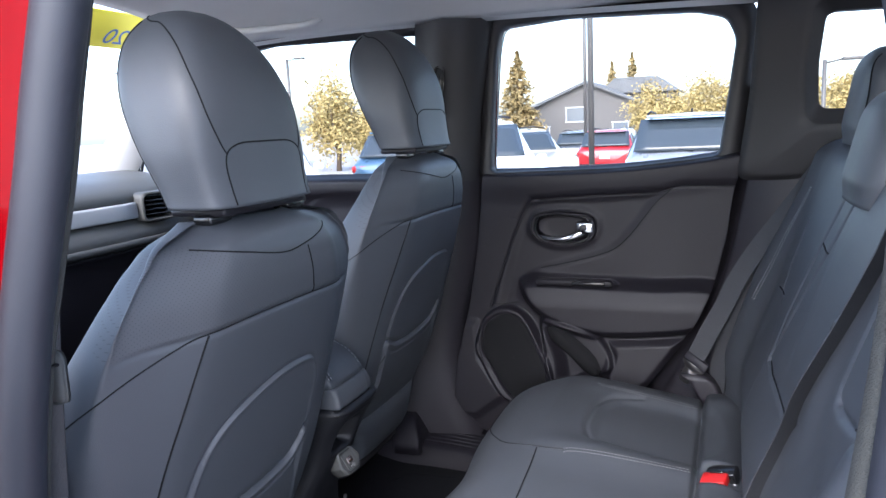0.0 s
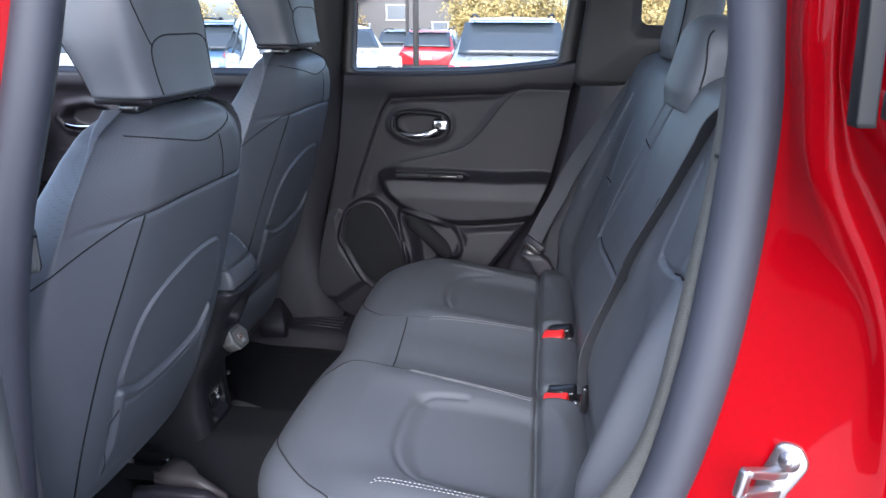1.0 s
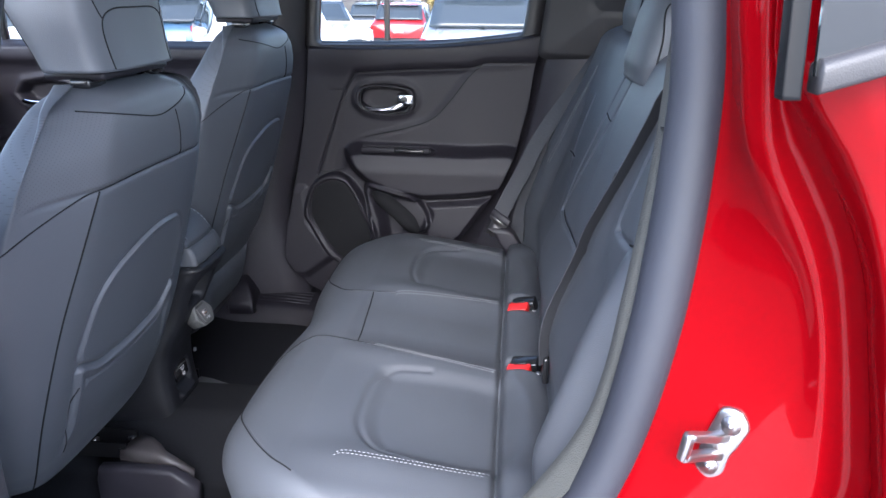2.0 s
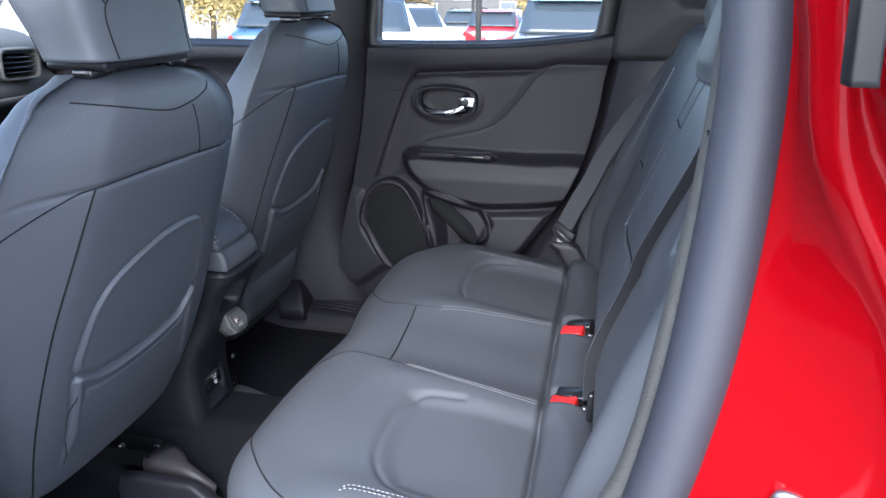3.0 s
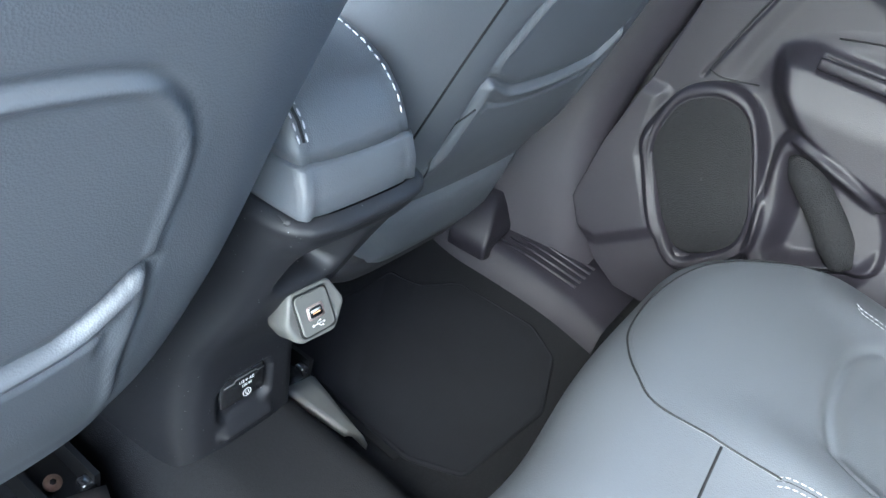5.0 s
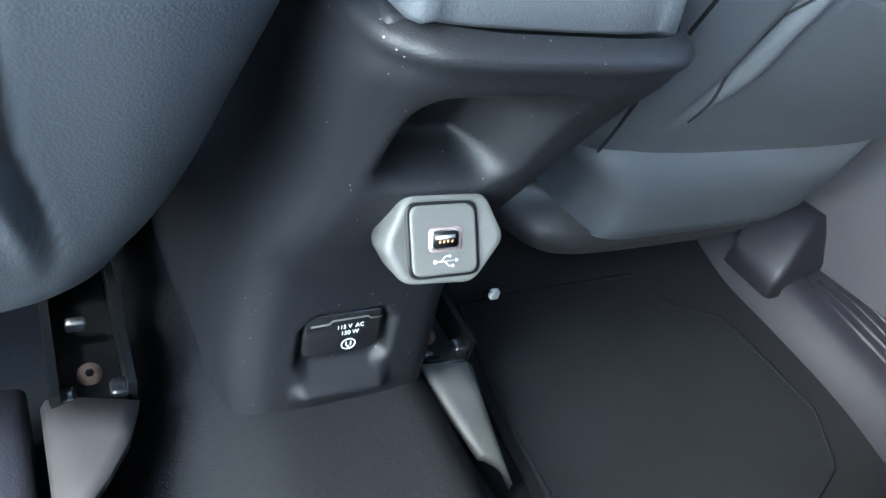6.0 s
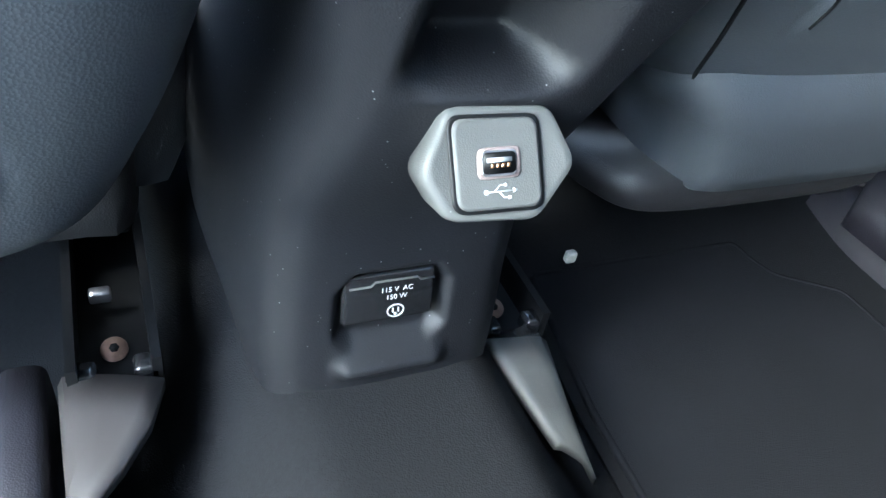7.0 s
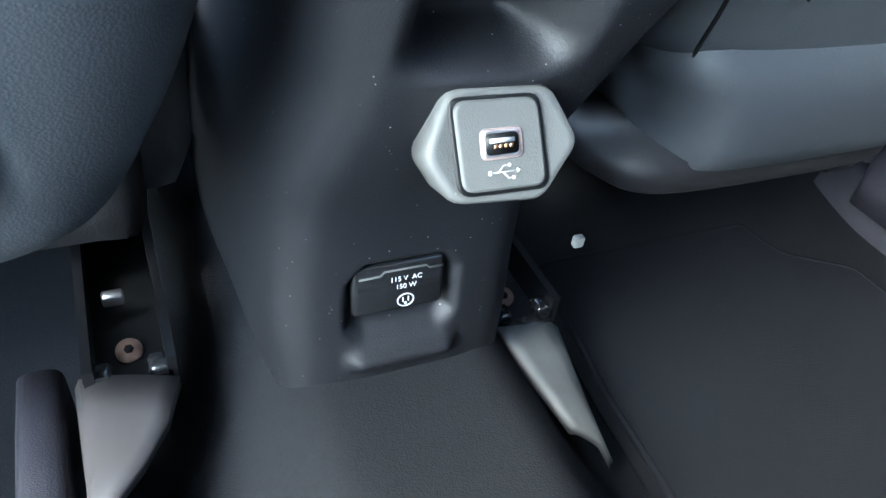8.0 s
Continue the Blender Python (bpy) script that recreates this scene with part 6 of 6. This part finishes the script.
SHINGLE = material("grey_roof_shingle", (0.13, 0.135, 0.14), 0.9, grain=0.6, grain_size=0.15, vary=0.2, vary_size=0.6)
HOUSE_GLASS = material("house_window_glass", (0.12, 0.14, 0.16), 0.08)
house = empty("house", (0, 0, 0))
tagged(house, "grey gabled house beyond the car park", "house")
HB = float(lot_z(0, 57))


def prism(pts, y0, y1):
    return loft([[(x, yy, z) for x, z in pts] for yy in (y0, y1)])


part("wall", prism([(-15.0, HB), (-5.2, HB), (-5.2, 2.0), (-9.8, 3.9), (-15.0, 1.8)], 57, 66), SIDING, house, smooth=False)
part("roof", join(prism([(-15.6, 1.55), (-9.8, 3.92), (-9.8, 4.12), (-15.6, 1.75)], 56.6, 66.4), prism([(-4.6, 1.75), (-9.8, 3.92), (-9.8, 4.12), (-4.6, 1.95)], 56.6, 66.4)), SHINGLE, house, smooth=False)
part("wing_wall", prism([(-9.0, HB), (-3.6, HB), (-3.6, 3.2), (-9.0, 3.2)], 60, 67), SIDING, house, smooth=False)
part("wing_roof", prism([(-9.4, 3.1), (-3.2, 3.1), (-4.8, 4.3), (-8.0, 4.3)], 59.6, 67.4), SHINGLE, house, smooth=False)
for x0, z0, w_, h_, yy in ((-10.6, 1.6, 1.5, 1.1, 56.98), (-7.2, .3, 1.2, 1.2, 56.98), (-4.6, 2.1, .9, .8, 59.98), (-13.2, .2, 1.0, 1.1, 56.98)):
    wd = part("window", join(box((w_ + .2, .06, .1), (x0, yy, z0 + h_ / 2)), box((w_ + .2, .06, .1), (x0, yy, z0 - h_ / 2)), box((.1, .06, h_), (x0 - w_ / 2, yy, z0)), box((.1, .06, h_), (x0 + w_ / 2, yy, z0))), WHITE_PRINT, house, smooth=False)
    part("pane", box((w_, .03, h_), (x0, yy, z0)), HOUSE_GLASS, wd, smooth=False)

# trees
NEEDLES = material("spruce_needles", (0.24, 0.18, 0.075), 0.8, vary=0.4, vary_size=0.5)
LEAVES = material("autumn_leaves", (0.36, 0.28, 0.11), 0.8, vary=0.5, vary_size=0.6)
BARK = material("brown_bark", (0.10, 0.075, 0.055), 0.9, vary=0.3, vary_size=0.2)


def flakes(centres, size, rng, droop=0.0):
    """Many small tilted leaf clumps as one mesh."""
    n = len(centres)
    a = rng.normal(size=(n, 3))
    a[:, 2] -= droop
    a /= np.linalg.norm(a, axis=1)[:, None]
    b = np.cross(a, rng.normal(size=(n, 3)))
    b /= np.linalg.norm(b, axis=1)[:, None]
    s = size * rng.uniform(.5, 1.3, n)[:, None]
    V = np.stack([centres - a * s - b * s * .35, centres + a * s * .2 - b * s * .6, centres + a * s, centres + a * s * .1 + b * s * .6], 1)
    me = bpy.data.meshes.new("leaves")
    me.from_pydata(V.reshape(-1, 3).tolist(), [], np.arange(4 * n).reshape(n, 4).tolist())
    return me


def spruce(x, y, h, w, base, seed):
    rng = np.random.default_rng(seed)
    t = empty("spruce_tree", (x, y, base))
    tagged(t, "tall conical spruce tree beyond the car park", "tree", group="spruces")
    part("trunk", loft([np.c_[np.cos(np.linspace(0, 6.283, 10, endpoint=False)) * r, np.sin(np.linspace(0, 6.283, 10, endpoint=False)) * r, np.full(10, z)] for z, r in ((0, .22), (h * .5, .12), (h, .02))]), BARK, t)
    pts = []
    for z in np.arange(.06, 1.0, .028):
        r = w * (1 - z) ** .85 * rng.uniform(.75, 1.1)
        for k in range(int(6 + 12 * (1 - z))):
            a = rng.uniform(0, 6.283)
            for q in np.linspace(.12, 1, 16):
                pts.append((math.cos(a) * r * q * rng.uniform(.85, 1.1), math.sin(a) * r * q * rng.uniform(.85, 1.1), h * z - .10 * r * q + rng.normal() * .04))
    part("crown", flakes(np.array(pts), .15, rng, .4), NEEDLES, t)


def bush(x, y, base, h, w, seed, label, kind="shrub"):
    rng = np.random.default_rng(seed)
    t = empty(kind, (x, y, base))
    tagged(t, label, "tree" if kind == "tree" else "shrub", group=kind + "s beyond the lot")
    part("trunk", tube([(0, 0, 0), (.1, 0, h * .3), (0, .1, h * .6)], [.16, .12, .05], 8), BARK, t)
    for k in range(5):
        a = k * 1.25
        part("limb", tube([(0, 0, h * .25), (math.cos(a) * w * .3, math.sin(a) * w * .3, h * .5), (math.cos(a) * w * .6, math.sin(a) * w * .6, h * .75)], [.08, .05, .02], 6), BARK, t)
    c = []
    for k in range(16):
        m = rng.normal(size=3) * (w * .36, w * .3, h * .15) + (0, 0, h * .62)
        c.append(m + rng.normal(size=(420, 3)) * (w * .17, w * .17, h * .12))
    part("crown", flakes(np.vstack(c), .10, rng), LEAVES, t)


spruce(-13.8, 51.9, 7.2, 2.5, -.95, 1)
spruce(-10.9, 78, 7.9, 1.8, -.95, 2)
spruce(-8.9, 78.3, 8.7, 1.9, -.95, 3)
for i, (x, y, h, w) in enumerate(((-3.8, 48.5, 3.4, 2.2), (-2.2, 48.8, 4.0, 2.6), (-.2, 49, 3.6, 2.5), (2.4, 49, 3.4, 2.2), (5.4, 38.6, 3.4, 2.6), (8.5, 40, 3.8, 2.8), (11, 42, 3.5, 3), (-17.0, 48, 3.2, 2.4), (-22, 44, 3.4, 2.6), (-27, 40, 3.2, 2.6), (-24, 33, 3.2, 2.4))):
    bush(x, y, -.95, h, w, 20 + i, "leafy golden autumn shrub beyond the car park")
bush(-18.8, 33.8, -.95, 4.9, 2.2, 60, "golden-leaved tree behind parked white suv", "tree")
